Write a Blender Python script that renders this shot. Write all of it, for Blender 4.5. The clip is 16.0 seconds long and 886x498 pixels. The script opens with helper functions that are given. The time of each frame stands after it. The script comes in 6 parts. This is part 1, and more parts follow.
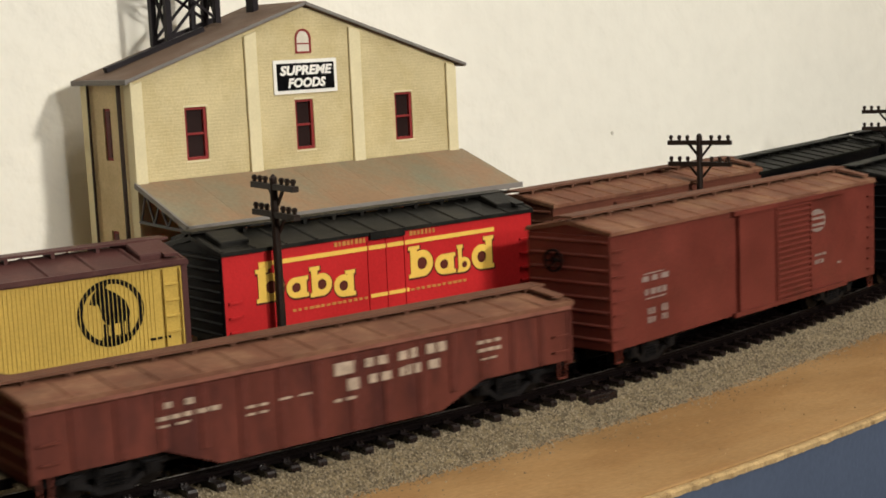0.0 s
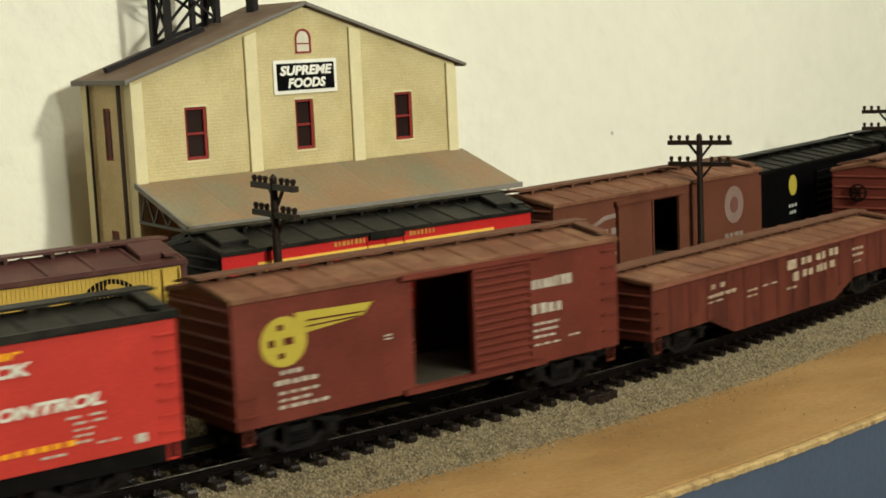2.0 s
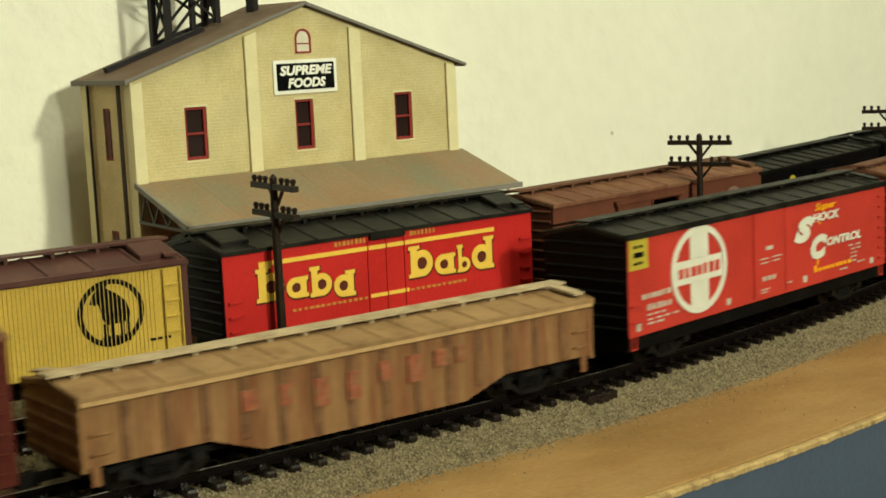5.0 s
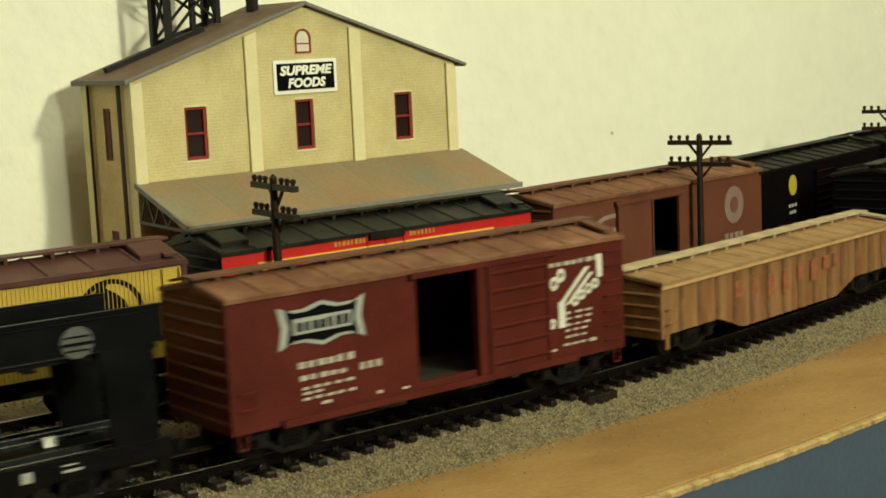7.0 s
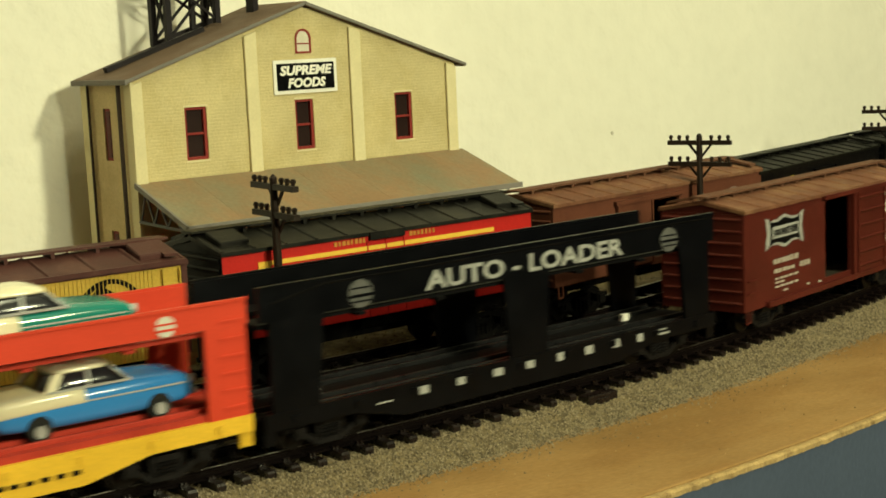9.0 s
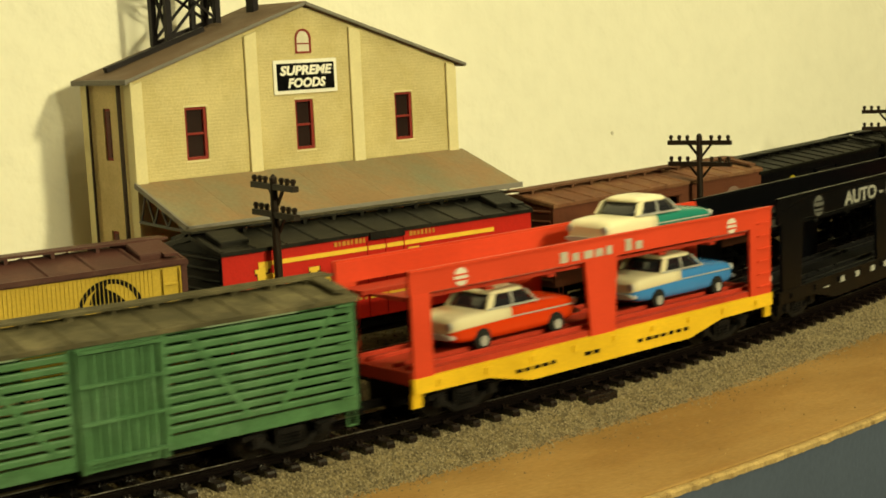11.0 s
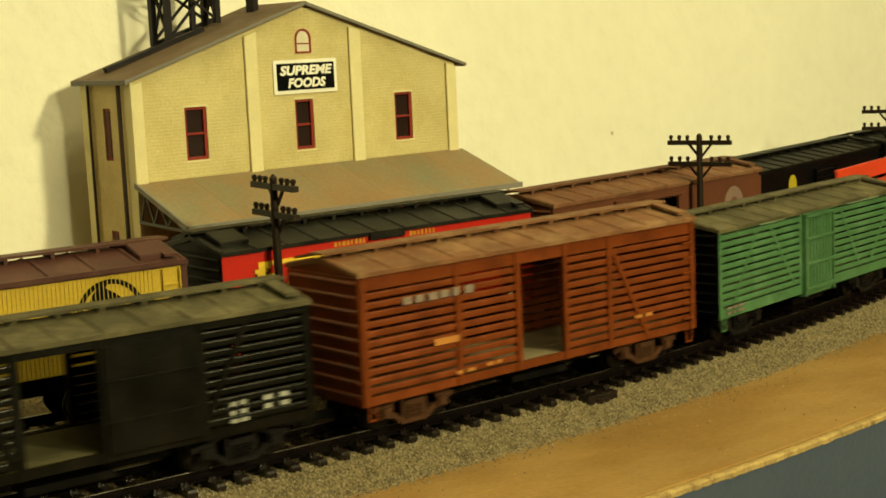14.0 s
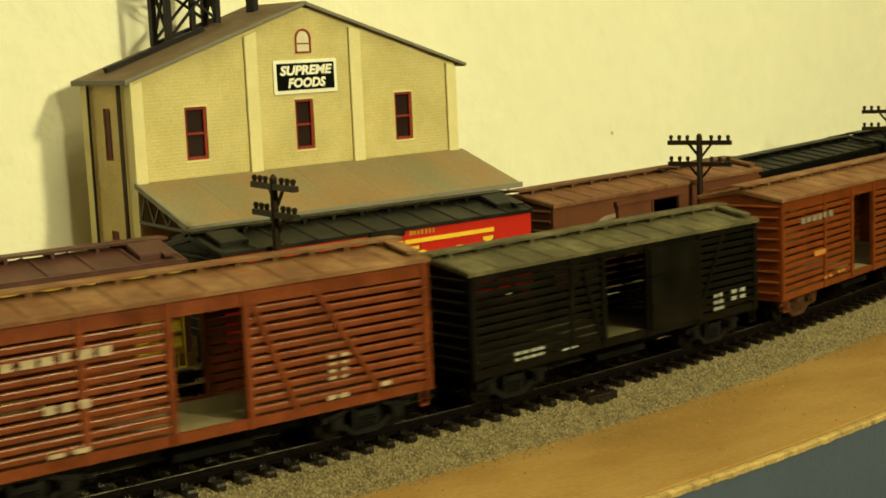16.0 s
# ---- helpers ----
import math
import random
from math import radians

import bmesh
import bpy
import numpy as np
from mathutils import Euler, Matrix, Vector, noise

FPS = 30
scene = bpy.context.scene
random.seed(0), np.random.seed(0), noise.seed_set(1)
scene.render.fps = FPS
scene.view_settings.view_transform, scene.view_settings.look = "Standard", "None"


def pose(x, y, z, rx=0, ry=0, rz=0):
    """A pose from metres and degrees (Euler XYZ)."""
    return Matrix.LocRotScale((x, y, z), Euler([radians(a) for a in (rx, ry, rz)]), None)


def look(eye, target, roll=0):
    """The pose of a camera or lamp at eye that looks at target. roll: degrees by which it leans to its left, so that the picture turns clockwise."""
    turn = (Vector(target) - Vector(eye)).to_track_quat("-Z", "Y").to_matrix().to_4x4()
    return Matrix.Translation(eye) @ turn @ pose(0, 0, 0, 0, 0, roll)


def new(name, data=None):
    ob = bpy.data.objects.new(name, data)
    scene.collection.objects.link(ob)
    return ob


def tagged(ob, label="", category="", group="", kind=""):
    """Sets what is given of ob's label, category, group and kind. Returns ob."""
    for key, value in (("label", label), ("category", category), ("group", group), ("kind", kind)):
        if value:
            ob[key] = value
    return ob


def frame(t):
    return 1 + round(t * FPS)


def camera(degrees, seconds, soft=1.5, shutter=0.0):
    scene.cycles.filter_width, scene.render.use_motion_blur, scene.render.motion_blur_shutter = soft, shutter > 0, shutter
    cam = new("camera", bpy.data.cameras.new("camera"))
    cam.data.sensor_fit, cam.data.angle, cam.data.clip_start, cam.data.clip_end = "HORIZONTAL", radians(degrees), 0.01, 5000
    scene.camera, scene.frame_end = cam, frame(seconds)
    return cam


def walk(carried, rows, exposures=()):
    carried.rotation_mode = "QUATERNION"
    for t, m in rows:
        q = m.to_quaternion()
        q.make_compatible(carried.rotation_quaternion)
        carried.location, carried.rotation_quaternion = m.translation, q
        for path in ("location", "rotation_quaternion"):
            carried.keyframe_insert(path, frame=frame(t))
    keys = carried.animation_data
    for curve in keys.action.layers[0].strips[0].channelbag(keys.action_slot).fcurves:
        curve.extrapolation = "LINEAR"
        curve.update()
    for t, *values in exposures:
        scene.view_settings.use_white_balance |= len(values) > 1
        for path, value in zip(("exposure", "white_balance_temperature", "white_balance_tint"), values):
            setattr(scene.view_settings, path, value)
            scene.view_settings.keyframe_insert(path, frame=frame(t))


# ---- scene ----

# Model railway in HO scale (1:87), true size in metres; z = 0 is the top of the baseboard.
cam = camera(33.61, 16.0, soft=1.75, shutter=0.6)
EYE = Vector((0.0, -0.3524, 0.1202))
AIM = Vector((0.59993, 0.78766, -0.14025))
CAM_POSE = look(EYE, EYE + AIM, -2.53)
EXPOSURES = [(0.0, 0.0, 6450, 12), (1.5, 0.0, 6700, 2), (3.5, 0.0, 7200, -9), (5.5, 0.0, 7700, -14), (8.0, 0.0, 8300, -17), (10.0, 0.0, 10500, -17), (12.0, 0.0, 14300, -14), (14.0, 0.0, 15000, -18), (16.0, 0.0, 15000, -23)]
walk(cam, [(0.0, CAM_POSE), (16.0, CAM_POSE)], exposures=EXPOSURES)

# ---- world and light ----
world = bpy.data.worlds.new("room_light")
scene.world = world
world.use_nodes = True
world.node_tree.nodes["Background"].inputs[0].default_value = (1.0, 0.9, 0.75, 1)
world.node_tree.nodes["Background"].inputs[1].default_value = 0.02


def lamp(name, at, size, power, color):
    data = bpy.data.lights.new(name, "POINT")
    data.shadow_soft_size, data.energy, data.color = size, power, color
    ob = new(name, data)
    ob.location = at
    return ob


# two room lamps, whose shadows of the warehouse overlap on the wall
lamp("room_lamp", (0.46, -0.80, 0.46), 0.04, 24.3, (1.0, 0.966, 0.873))
lamp("second_room_lamp", (0.27, -1.50, 0.50), 0.06, 27.0, (1.0, 0.966, 0.873))

# added fill disc under the ceiling for top light; no fitting is known there
data = bpy.data.lights.new("overhead_fill", "AREA")
data.shape, data.size, data.energy, data.color = "DISK", 0.55, 10.0, (1.0, 0.966, 0.873)
new("overhead_fill", data).matrix_world = look((0.40, -0.55, 1.53), (0.40, -0.50, 0.0))

# ---- track line: s runs along the front track ----
KNOT_S = [-3.0, 0.1, 0.2, 0.3, 0.4, 0.5, 0.6, 0.65, 0.68, 0.80, 0.83, 5.0]
KNOT_K = [0.0, 0.0, 0.086, 0.98, 0.87, 0.73, 0.55, 0.5, -1.6, -1.6, 0.0, 0.0]
GRID = np.linspace(-2.4, 3.2, 2801)
_K = np.interp(GRID, KNOT_S, KNOT_K)
_D = GRID[1] - GRID[0]
_H = np.concatenate([[0], np.cumsum((_K[1:] + _K[:-1]) / 2 * _D)])
_Z0 = int(np.argmin(abs(GRID - 0.2)))
_H = _H - _H[_Z0]
_CX = np.concatenate([[0], np.cumsum((np.cos(_H)[1:] + np.cos(_H)[:-1]) / 2 * _D)])
_CY = np.concatenate([[0], np.cumsum((np.sin(_H)[1:] + np.sin(_H)[:-1]) / 2 * _D)])
_CX = _CX - _CX[_Z0] + 0.2
_CY = _CY - _CY[_Z0]


def track_at(s, off=0.0):
    """Place and heading at s metres along the front track, off metres to its far side."""
    a = float(np.interp(s, GRID, _H))
    x, y = float(np.interp(s, GRID, _CX)), float(np.interp(s, GRID, _CY))
    return x - math.sin(a) * off, y + math.cos(a) * off, a


RAIL_Z = 0.0095
BACK = 0.052
LIFT = 0.006  # the siding lies a little higher

# ---- materials ----


def paint(name, color, rough=0.55, var=0.18, other=None, amount=0.5, size=0.012, grain=0.0007, bump=0.25, metal=0.0, stretch=(1, 1, 1), gloss=None):
    """Painted or bare surface: patchy tone (size), fine grain, a second tone that comes through in patches, fine relief."""
    m = bpy.data.materials.new(name)
    m.use_nodes = True
    nt = m.node_tree
    b = nt.nodes["Principled BSDF"]
    b.inputs["Metallic"].default_value = metal
    b.inputs["Specular IOR Level"].default_value = gloss if gloss is not None else 0.5 if rough < 0.3 or metal else 0.16
    co = nt.nodes.new("ShaderNodeTexCoord")
    mp = nt.nodes.new("ShaderNodeMapping")
    mp.inputs["Scale"].default_value = stretch
    nt.links.new(co.outputs["Object"], mp.inputs["Vector"])
    info = nt.nodes.new("ShaderNodeObjectInfo")
    big = nt.nodes.new("ShaderNodeTexNoise")
    big.noise_dimensions = "4D"
    big.inputs["Scale"].default_value = 1 / size
    big.inputs["Detail"].default_value = 5
    big.inputs["Roughness"].default_value = 0.6
    wmul = nt.nodes.new("ShaderNodeMath")
    wmul.operation = "MULTIPLY"
    wmul.inputs[1].default_value = 37.0
    nt.links.new(info.outputs["Random"], wmul.inputs[0])
    nt.links.new(wmul.outputs[0], big.inputs["W"])
    nt.links.new(mp.outputs[0], big.inputs["Vector"])
    fine = nt.nodes.new("ShaderNodeTexNoise")
    fine.inputs["Scale"].default_value = 1 / grain
    fine.inputs["Detail"].default_value = 3
    nt.links.new(mp.outputs[0], fine.inputs["Vector"])
    tone = nt.nodes.new("ShaderNodeMapRange")
    tone.inputs[1].default_value, tone.inputs[2].default_value = 0.3, 0.7
    tone.inputs[3].default_value, tone.inputs[4].default_value = 1 - var, 1 + var
    nt.links.new(big.outputs["Fac"], tone.inputs[0])
    grit = nt.nodes.new("ShaderNodeMapRange")
    grit.inputs[1].default_value, grit.inputs[2].default_value = 0.3, 0.7
    grit.inputs[3].default_value, grit.inputs[4].default_value = 1 - var * 0.6, 1 + var * 0.6
    nt.links.new(fine.outputs["Fac"], grit.inputs[0])
    both = nt.nodes.new("ShaderNodeMath")
    both.operation = "MULTIPLY"
    nt.links.new(tone.outputs[0], both.inputs[0])
    nt.links.new(grit.outputs[0], both.inputs[1])
    base = nt.nodes.new("ShaderNodeMix")
    base.data_type = "RGBA"
    base.inputs[6].default_value = (*color, 1)
    base.inputs[7].default_value = (*(other or color), 1)
    if other:
        ramp = nt.nodes.new("ShaderNodeMapRange")
        ramp.inputs[1].default_value, ramp.inputs[2].default_value = 0.62 - 0.3 * amount, 0.75 - 0.2 * amount
        third = nt.nodes.new("ShaderNodeTexNoise")
        third.inputs["Scale"].default_value = 0.7 / size
        third.inputs["Detail"].default_value = 8
        third.inputs["Roughness"].default_value = 0.7
        nt.links.new(mp.outputs[0], third.inputs["Vector"])
        nt.links.new(third.outputs["Fac"], ramp.inputs[0])
        nt.links.new(ramp.outputs[0], base.inputs[0])
    else:
        base.inputs[0].default_value = 0
    mul = nt.nodes.new("ShaderNodeVectorMath")
    mul.operation = "SCALE"
    nt.links.new(base.outputs[2], mul.inputs[0])
    nt.links.new(both.outputs[0], mul.inputs["Scale"])
    nt.links.new(mul.outputs[0], b.inputs["Base Color"])
    rr = nt.nodes.new("ShaderNodeMapRange")
    rr.inputs[3].default_value, rr.inputs[4].default_value = max(rough - 0.15, 0.05), min(rough + 0.15, 1)
    nt.links.new(big.outputs["Fac"], rr.inputs[0])
    nt.links.new(rr.outputs[0], b.inputs["Roughness"])
    if bump:
        bp = nt.nodes.new("ShaderNodeBump")
        bp.inputs["Strength"].default_value = bump
        bp.inputs["Distance"].default_value = grain * 0.5
        nt.links.new(fine.outputs["Fac"], bp.inputs["Height"])
        nt.links.new(bp.outputs[0], b.inputs["Normal"])
    return m


def island_tint(m, low, high):
    """Lets each loose piece of one mesh take a tone of its own."""
    nt = m.node_tree
    b = nt.nodes["Principled BSDF"]
    geo = nt.nodes.new("ShaderNodeNewGeometry")
    ramp = nt.nodes.new("ShaderNodeValToRGB")
    ramp.color_ramp.elements[0].color = (*low, 1)
    ramp.color_ramp.elements[1].color = (*high, 1)
    nt.links.new(geo.outputs["Random Per Island"], ramp.inputs[0])
    nt.links.new(ramp.outputs[0], b.inputs["Base Color"])
    return m


def brick_relief(m, width, height):
    """Fine courses of brick in relief on a painted wall, in the wall's own x and z."""
    nt = m.node_tree
    b = nt.nodes["Principled BSDF"]
    co = nt.nodes.new("ShaderNodeTexCoord")
    sep = nt.nodes.new("ShaderNodeSeparateXYZ")
    com = nt.nodes.new("ShaderNodeCombineXYZ")
    add = nt.nodes.new("ShaderNodeMath")
    nt.links.new(co.outputs["Object"], sep.inputs[0])
    nt.links.new(sep.outputs[0], add.inputs[0])
    nt.links.new(sep.outputs[1], add.inputs[1])
    nt.links.new(add.outputs[0], com.inputs[0])
    nt.links.new(sep.outputs[2], com.inputs[1])
    br = nt.nodes.new("ShaderNodeTexBrick")
    br.inputs["Scale"].default_value = 1.0
    br.inputs["Brick Width"].default_value = width
    br.inputs["Row Height"].default_value = height
    br.inputs["Mortar Size"].default_value = height * 0.2
    br.inputs["Color1"].default_value = br.inputs["Color2"].default_value = (1, 1, 1, 1)
    br.inputs["Mortar"].default_value = (0, 0, 0, 1)
    nt.links.new(com.outputs[0], br.inputs["Vector"])
    bp = nt.nodes.new("ShaderNodeBump")
    bp.inputs["Strength"].default_value = 0.8
    bp.inputs["Distance"].default_value = 0.0013
    nt.links.new(br.outputs["Color"], bp.inputs["Height"])
    old = b.inputs["Normal"].links[0].from_node
    nt.links.new(bp.outputs[0], old.inputs["Normal"])
    return m


PLASTER = paint("plaster", (0.80, 0.77, 0.68), 0.8, 0.03, size=0.08, grain=0.011, bump=0.28)
PLASTER.node_tree.nodes["Bump"].inputs["Distance"].default_value = 0.004
DIMWALL = paint("bounce_cut_brown", (0.09, 0.08, 0.066), 0.85, 0.04, size=0.3, grain=0.01)
CEILING = paint("ceiling_paint", (0.70, 0.68, 0.63), 0.85, 0.03, size=0.3, grain=0.01)
CARPET = paint("carpet", (0.05, 0.052, 0.06), 0.95, 0.2, size=0.05, grain=0.004)
TANBOARD = paint("tan_board", (0.230, 0.127, 0.049), 0.75, 0.16, other=(0.284, 0.169, 0.071), amount=0.6, size=0.03, grain=0.0011, bump=0.5, stretch=(0.45, 1.0, 1.0))
PLYEDGE = paint("ply_edge", (0.38, 0.26, 0.122), 0.8, 0.25, other=(0.20, 0.125, 0.057), amount=0.4, size=0.004, grain=0.0006, bump=0.8)
FASCIA = paint("slate_blue_paint", (0.058, 0.074, 0.112), 0.5, 0.08, size=0.05, grain=0.002, bump=0.15)
BALLAST = island_tint(paint("ballast_stone", (0.3, 0.28, 0.23), 0.9, 0.2), (0.082, 0.066, 0.045), (0.335, 0.272, 0.180))
BED = paint("ballast_bed", (0.165, 0.126, 0.072), 0.95, 0.35, other=(0.075, 0.057, 0.034), amount=0.5, size=0.004, grain=0.0009, bump=1.0)
TIE = paint("tie_plastic", (0.0095, 0.0055, 0.0050), 0.28, 0.3, size=0.004, grain=0.0006)
RAIL = paint("blackened_rail", (0.0045, 0.0030, 0.0030), 0.30, 0.3, size=0.01, gloss=0.08)
RAILTOP = paint("worn_rail_head", (0.42, 0.38, 0.34), 0.38, 0.2, size=0.01, metal=1.0)
BLACK = paint("black_plastic", (0.0022, 0.0022, 0.0028), 0.42, 0.3, size=0.006, gloss=0.08)
UNDER = paint("dusty_black_underframe", (0.0032, 0.0028, 0.0028), 0.6, 0.35, other=(0.010, 0.008, 0.007), amount=0.3, size=0.005, gloss=0.06)
TRUCK = paint("dusty_truck_plastic", (0.0065, 0.006, 0.0065), 0.45, 0.35, other=(0.013, 0.011, 0.011), amount=0.4, size=0.004)
STEEL = paint("steel_wheel", (0.016, 0.014, 0.013), 0.4, 0.2, metal=0.9)
RUST = paint("rusty_truck", (0.065, 0.026, 0.014), 0.75, 0.35, size=0.004)
REDBROWN = paint("boxcar_red_brown", (0.117, 0.0255, 0.018), 0.5, 0.22, other=(0.095, 0.024, 0.016), amount=0.4, size=0.02)
REDBROWN_DARK = paint("oxide_brown", (0.074, 0.0125, 0.0095), 0.45, 0.22, other=(0.064, 0.012, 0.009), amount=0.4, size=0.02)
OXIDE = paint("weathered_oxide", (0.105, 0.0270, 0.0180), 0.55, 0.2, other=(0.052, 0.0140, 0.0110), amount=0.5, size=0.012, stretch=(1.6, 1, 0.35))
DUSTROOF = paint("dusty_brown_roof", (0.135, 0.056, 0.033), 0.75, 0.26, other=(0.195, 0.100, 0.057), amount=0.5, size=0.012)
STOCKROOF = paint("dusty_tan_brown_roof", (0.155, 0.066, 0.036), 0.7, 0.26, other=(0.230, 0.124, 0.070), amount=0.5, size=0.012)
DUSTWALK = paint("dusty_roof_walk", (0.115, 0.052, 0.032), 0.75, 0.2, size=0.008)
TANRUST = paint("rust_streaked_tan", (0.232, 0.124, 0.058), 0.65, 0.24, other=(0.155, 0.060, 0.028), amount=0.65, size=0.008, stretch=(2.6, 1, 0.25))
TANROOF = paint("dusty_tan_cover", (0.265, 0.160, 0.078), 0.75, 0.22, other=(0.185, 0.095, 0.045), amount=0.4, size=0.012)
# rust stain, darkened too for the shadow lines along the ribs
RUSTRIB = paint("rust_and_shade_rib", (0.165, 0.085, 0.045), 0.75, 0.3, other=(0.10, 0.042, 0.022), amount=0.6, size=0.006)
# rubbed top edge, with its bright highlight put into the colour
TANEDGE = paint("rubbed_highlit_tan_edge", (0.42, 0.27, 0.135), 0.5, 0.2, size=0.006)
OXIDERIB = paint("oxide_rib", (0.085, 0.0215, 0.0150), 0.55, 0.25, size=0.006)
OXIDEEDGE = paint("rubbed_oxide_edge", (0.185, 0.072, 0.050), 0.55, 0.25, size=0.005)
PALEWALK = paint("pale_dusty_roof_walk", (0.40, 0.315, 0.21), 0.75, 0.2, other=(0.27, 0.18, 0.10), amount=0.4, size=0.01)
FADEDRED = paint("faded_red_marking", (0.235, 0.072, 0.042), 0.7, 0.3, other=(0.20, 0.12, 0.06), amount=0.5, size=0.003)
STOCKBROWN = paint("stock_car_brown", (0.145, 0.031, 0.011), 0.34, 0.26, other=(0.100, 0.022, 0.009), amount=0.4, size=0.010, gloss=0.28)
STOCKRED = paint("stock_car_red", (0.145, 0.032, 0.014), 0.34, 0.26, other=(0.098, 0.022, 0.010), amount=0.4, size=0.010, gloss=0.28)
GREEN = paint("stock_car_green", (0.054, 0.136, 0.066), 0.45, 0.24, other=(0.085, 0.178, 0.100), amount=0.4, size=0.012)
OLIVEROOF = paint("grimy_olive_roof", (0.060, 0.051, 0.030), 0.7, 0.28, other=(0.128, 0.107, 0.064), amount=0.5, size=0.010)
SOOT = paint("sooty_black_wood", (0.0036, 0.0031, 0.0022), 0.36, 0.3, other=(0.0075, 0.0062, 0.0038), amount=0.4, size=0.010, gloss=0.16)
SOOTFLOOR = paint("sooty_olive_floor", (0.075, 0.066, 0.038), 0.8, 0.25, size=0.008)
# floor of the open-door boxcars, darker than the stock car floors
DARKFLOOR = paint("dark_car_floor", (0.030, 0.025, 0.018), 0.8, 0.25, size=0.008)
FLOORWOOD = paint("worn_car_floor", (0.19, 0.15, 0.095), 0.8, 0.2, size=0.008)
RED = paint("bright_red", (0.42, 0.036, 0.029), 0.42, 0.16, size=0.03)
BACKRED = paint("candy_red", (0.43, 0.018, 0.019), 0.42, 0.12, size=0.03)
DARKROOF = paint("charcoal_roof", (0.0060, 0.0056, 0.0046), 0.5, 0.4, other=(0.022, 0.0195, 0.0145), amount=0.5, size=0.010)
SOOTROOF = paint("soot_black_roof", (0.0036, 0.0036, 0.0029), 0.55, 0.3, other=(0.011, 0.0105, 0.0075), amount=0.45, size=0.010, gloss=0.1)
YELLOW = paint("reefer_yellow", (0.47, 0.315, 0.066), 0.5, 0.14, size=0.02)
MAROONROOF = paint("maroon_roof", (0.068, 0.026, 0.023), 0.5, 0.2, other=(0.105, 0.048, 0.038), amount=0.4, size=0.010)
LEMON = paint("lemon_marking", (0.39, 0.31, 0.048), 0.5, 0.08, size=0.006)
GOLD = paint("gold_marking", (0.72, 0.46, 0.085), 0.5, 0.06, size=0.006)
AMBER = paint("amber_marking", (0.75, 0.33, 0.02), 0.5, 0.06, size=0.006)
WHITE = paint("white_marking", (0.58, 0.56, 0.50), 0.55, 0.08, size=0.006)
MARKWHITE = paint("thin_white_lettering", (0.40, 0.365, 0.315), 0.6, 0.2, size=0.003)
DULLWHITE = paint("faded_white_marking", (0.205, 0.155, 0.135), 0.6, 0.2, size=0.004)
GREY = paint("grey_marking", (0.32, 0.32, 0.31), 0.55, 0.12, size=0.004)
ORANGE = paint("orange_red_plastic", (0.58, 0.054, 0.034), 0.4, 0.12, size=0.03)
DECKRED = paint("dull_red_deck", (0.38, 0.036, 0.026), 0.5, 0.18, size=0.012)
SILLYELLOW = paint("sill_yellow", (0.66, 0.40, 0.055), 0.42, 0.14, size=0.02)
CREAM = paint("cream_brick_paint", (0.60, 0.475, 0.275), 0.75, 0.14, other=(0.50, 0.375, 0.20), amount=0.5, size=0.025, grain=0.0009, bump=0.35)
CREAMBRICK = brick_relief(paint("cream_brick", (0.585, 0.490, 0.275), 0.75, 0.12, other=(0.50, 0.405, 0.205), amount=0.5, size=0.025, grain=0.0009, bump=0.35), 0.0034, 0.00118)
TRIMCREAM = paint("pale_cream_trim", (0.66, 0.58, 0.365), 0.7, 0.06, size=0.01)
MAROON = paint("maroon_sash", (0.22, 0.030, 0.028), 0.5, 0.12, size=0.006)
SASHDARK = paint("dark_maroon_pane", (0.085, 0.016, 0.014), 0.4, 0.15, size=0.006)
ROOFGREY = paint("weathered_tar_roof", (0.125, 0.082, 0.058), 0.8, 0.16, other=(0.165, 0.120, 0.092), amount=0.5, size=0.02, grain=0.0008, bump=0.4)
TINROOF = paint("rusty_tin_roof", (0.245, 0.153, 0.090), 0.6, 0.14, other=(0.198, 0.185, 0.126), amount=0.6, size=0.022, stretch=(0.7, 0.4, 0.4))
EDGEGREY = paint("grey_fascia", (0.185, 0.170, 0.155), 0.6, 0.1, size=0.01)
BRACKET = paint("grey_bracket", (0.10, 0.098, 0.10), 0.5, 0.15)
PIPEBROWN = paint("dark_brown_pipe", (0.055, 0.038, 0.030), 0.55, 0.2)
TOWER = paint("dark_tower_steel", (0.013, 0.010, 0.012), 0.5, 0.3)
POLE = paint("dark_brown_pole", (0.018, 0.011, 0.008), 0.5, 0.25, size=0.004)
SILVER = paint("silver_trim", (0.38, 0.38, 0.37), 0.3, 0.06, bump=0)
TYRE = paint("tyre_rubber", (0.015, 0.015, 0.015), 0.7, 0.2)
SMOKED = paint("smoked_window", (0.016, 0.016, 0.020), 0.12, 0.1, bump=0)
TOYRED = paint("toy_red_enamel", (0.62, 0.045, 0.02), 0.12, 0.03, bump=0)
TOYBLUE = paint("toy_blue_enamel", (0.035, 0.21, 0.55), 0.12, 0.03, bump=0)
TOYTEAL = paint("toy_teal_enamel", (0.012, 0.18, 0.145), 0.12, 0.03, bump=0)
TOYCREAM = paint("toy_cream_enamel", (0.72, 0.66, 0.48), 0.12, 0.03, bump=0)
GLASS = paint("dark_glass", (0.020, 0.010, 0.009), 0.4, 0.1, bump=0)

# ---- mesh helpers ----


def box(bm, x0, x1, y0, y1, z0, z1):
    vs = [bm.verts.new((x, y, z)) for z in (z0, z1) for x, y in ((x0, y0), (x1, y0), (x1, y1), (x0, y1))]
    for f in ((3, 2, 1, 0), (4, 5, 6, 7), (0, 1, 5, 4), (1, 2, 6, 5), (2, 3, 7, 6), (3, 0, 4, 7)):
        bm.faces.new([vs[i] for i in f])


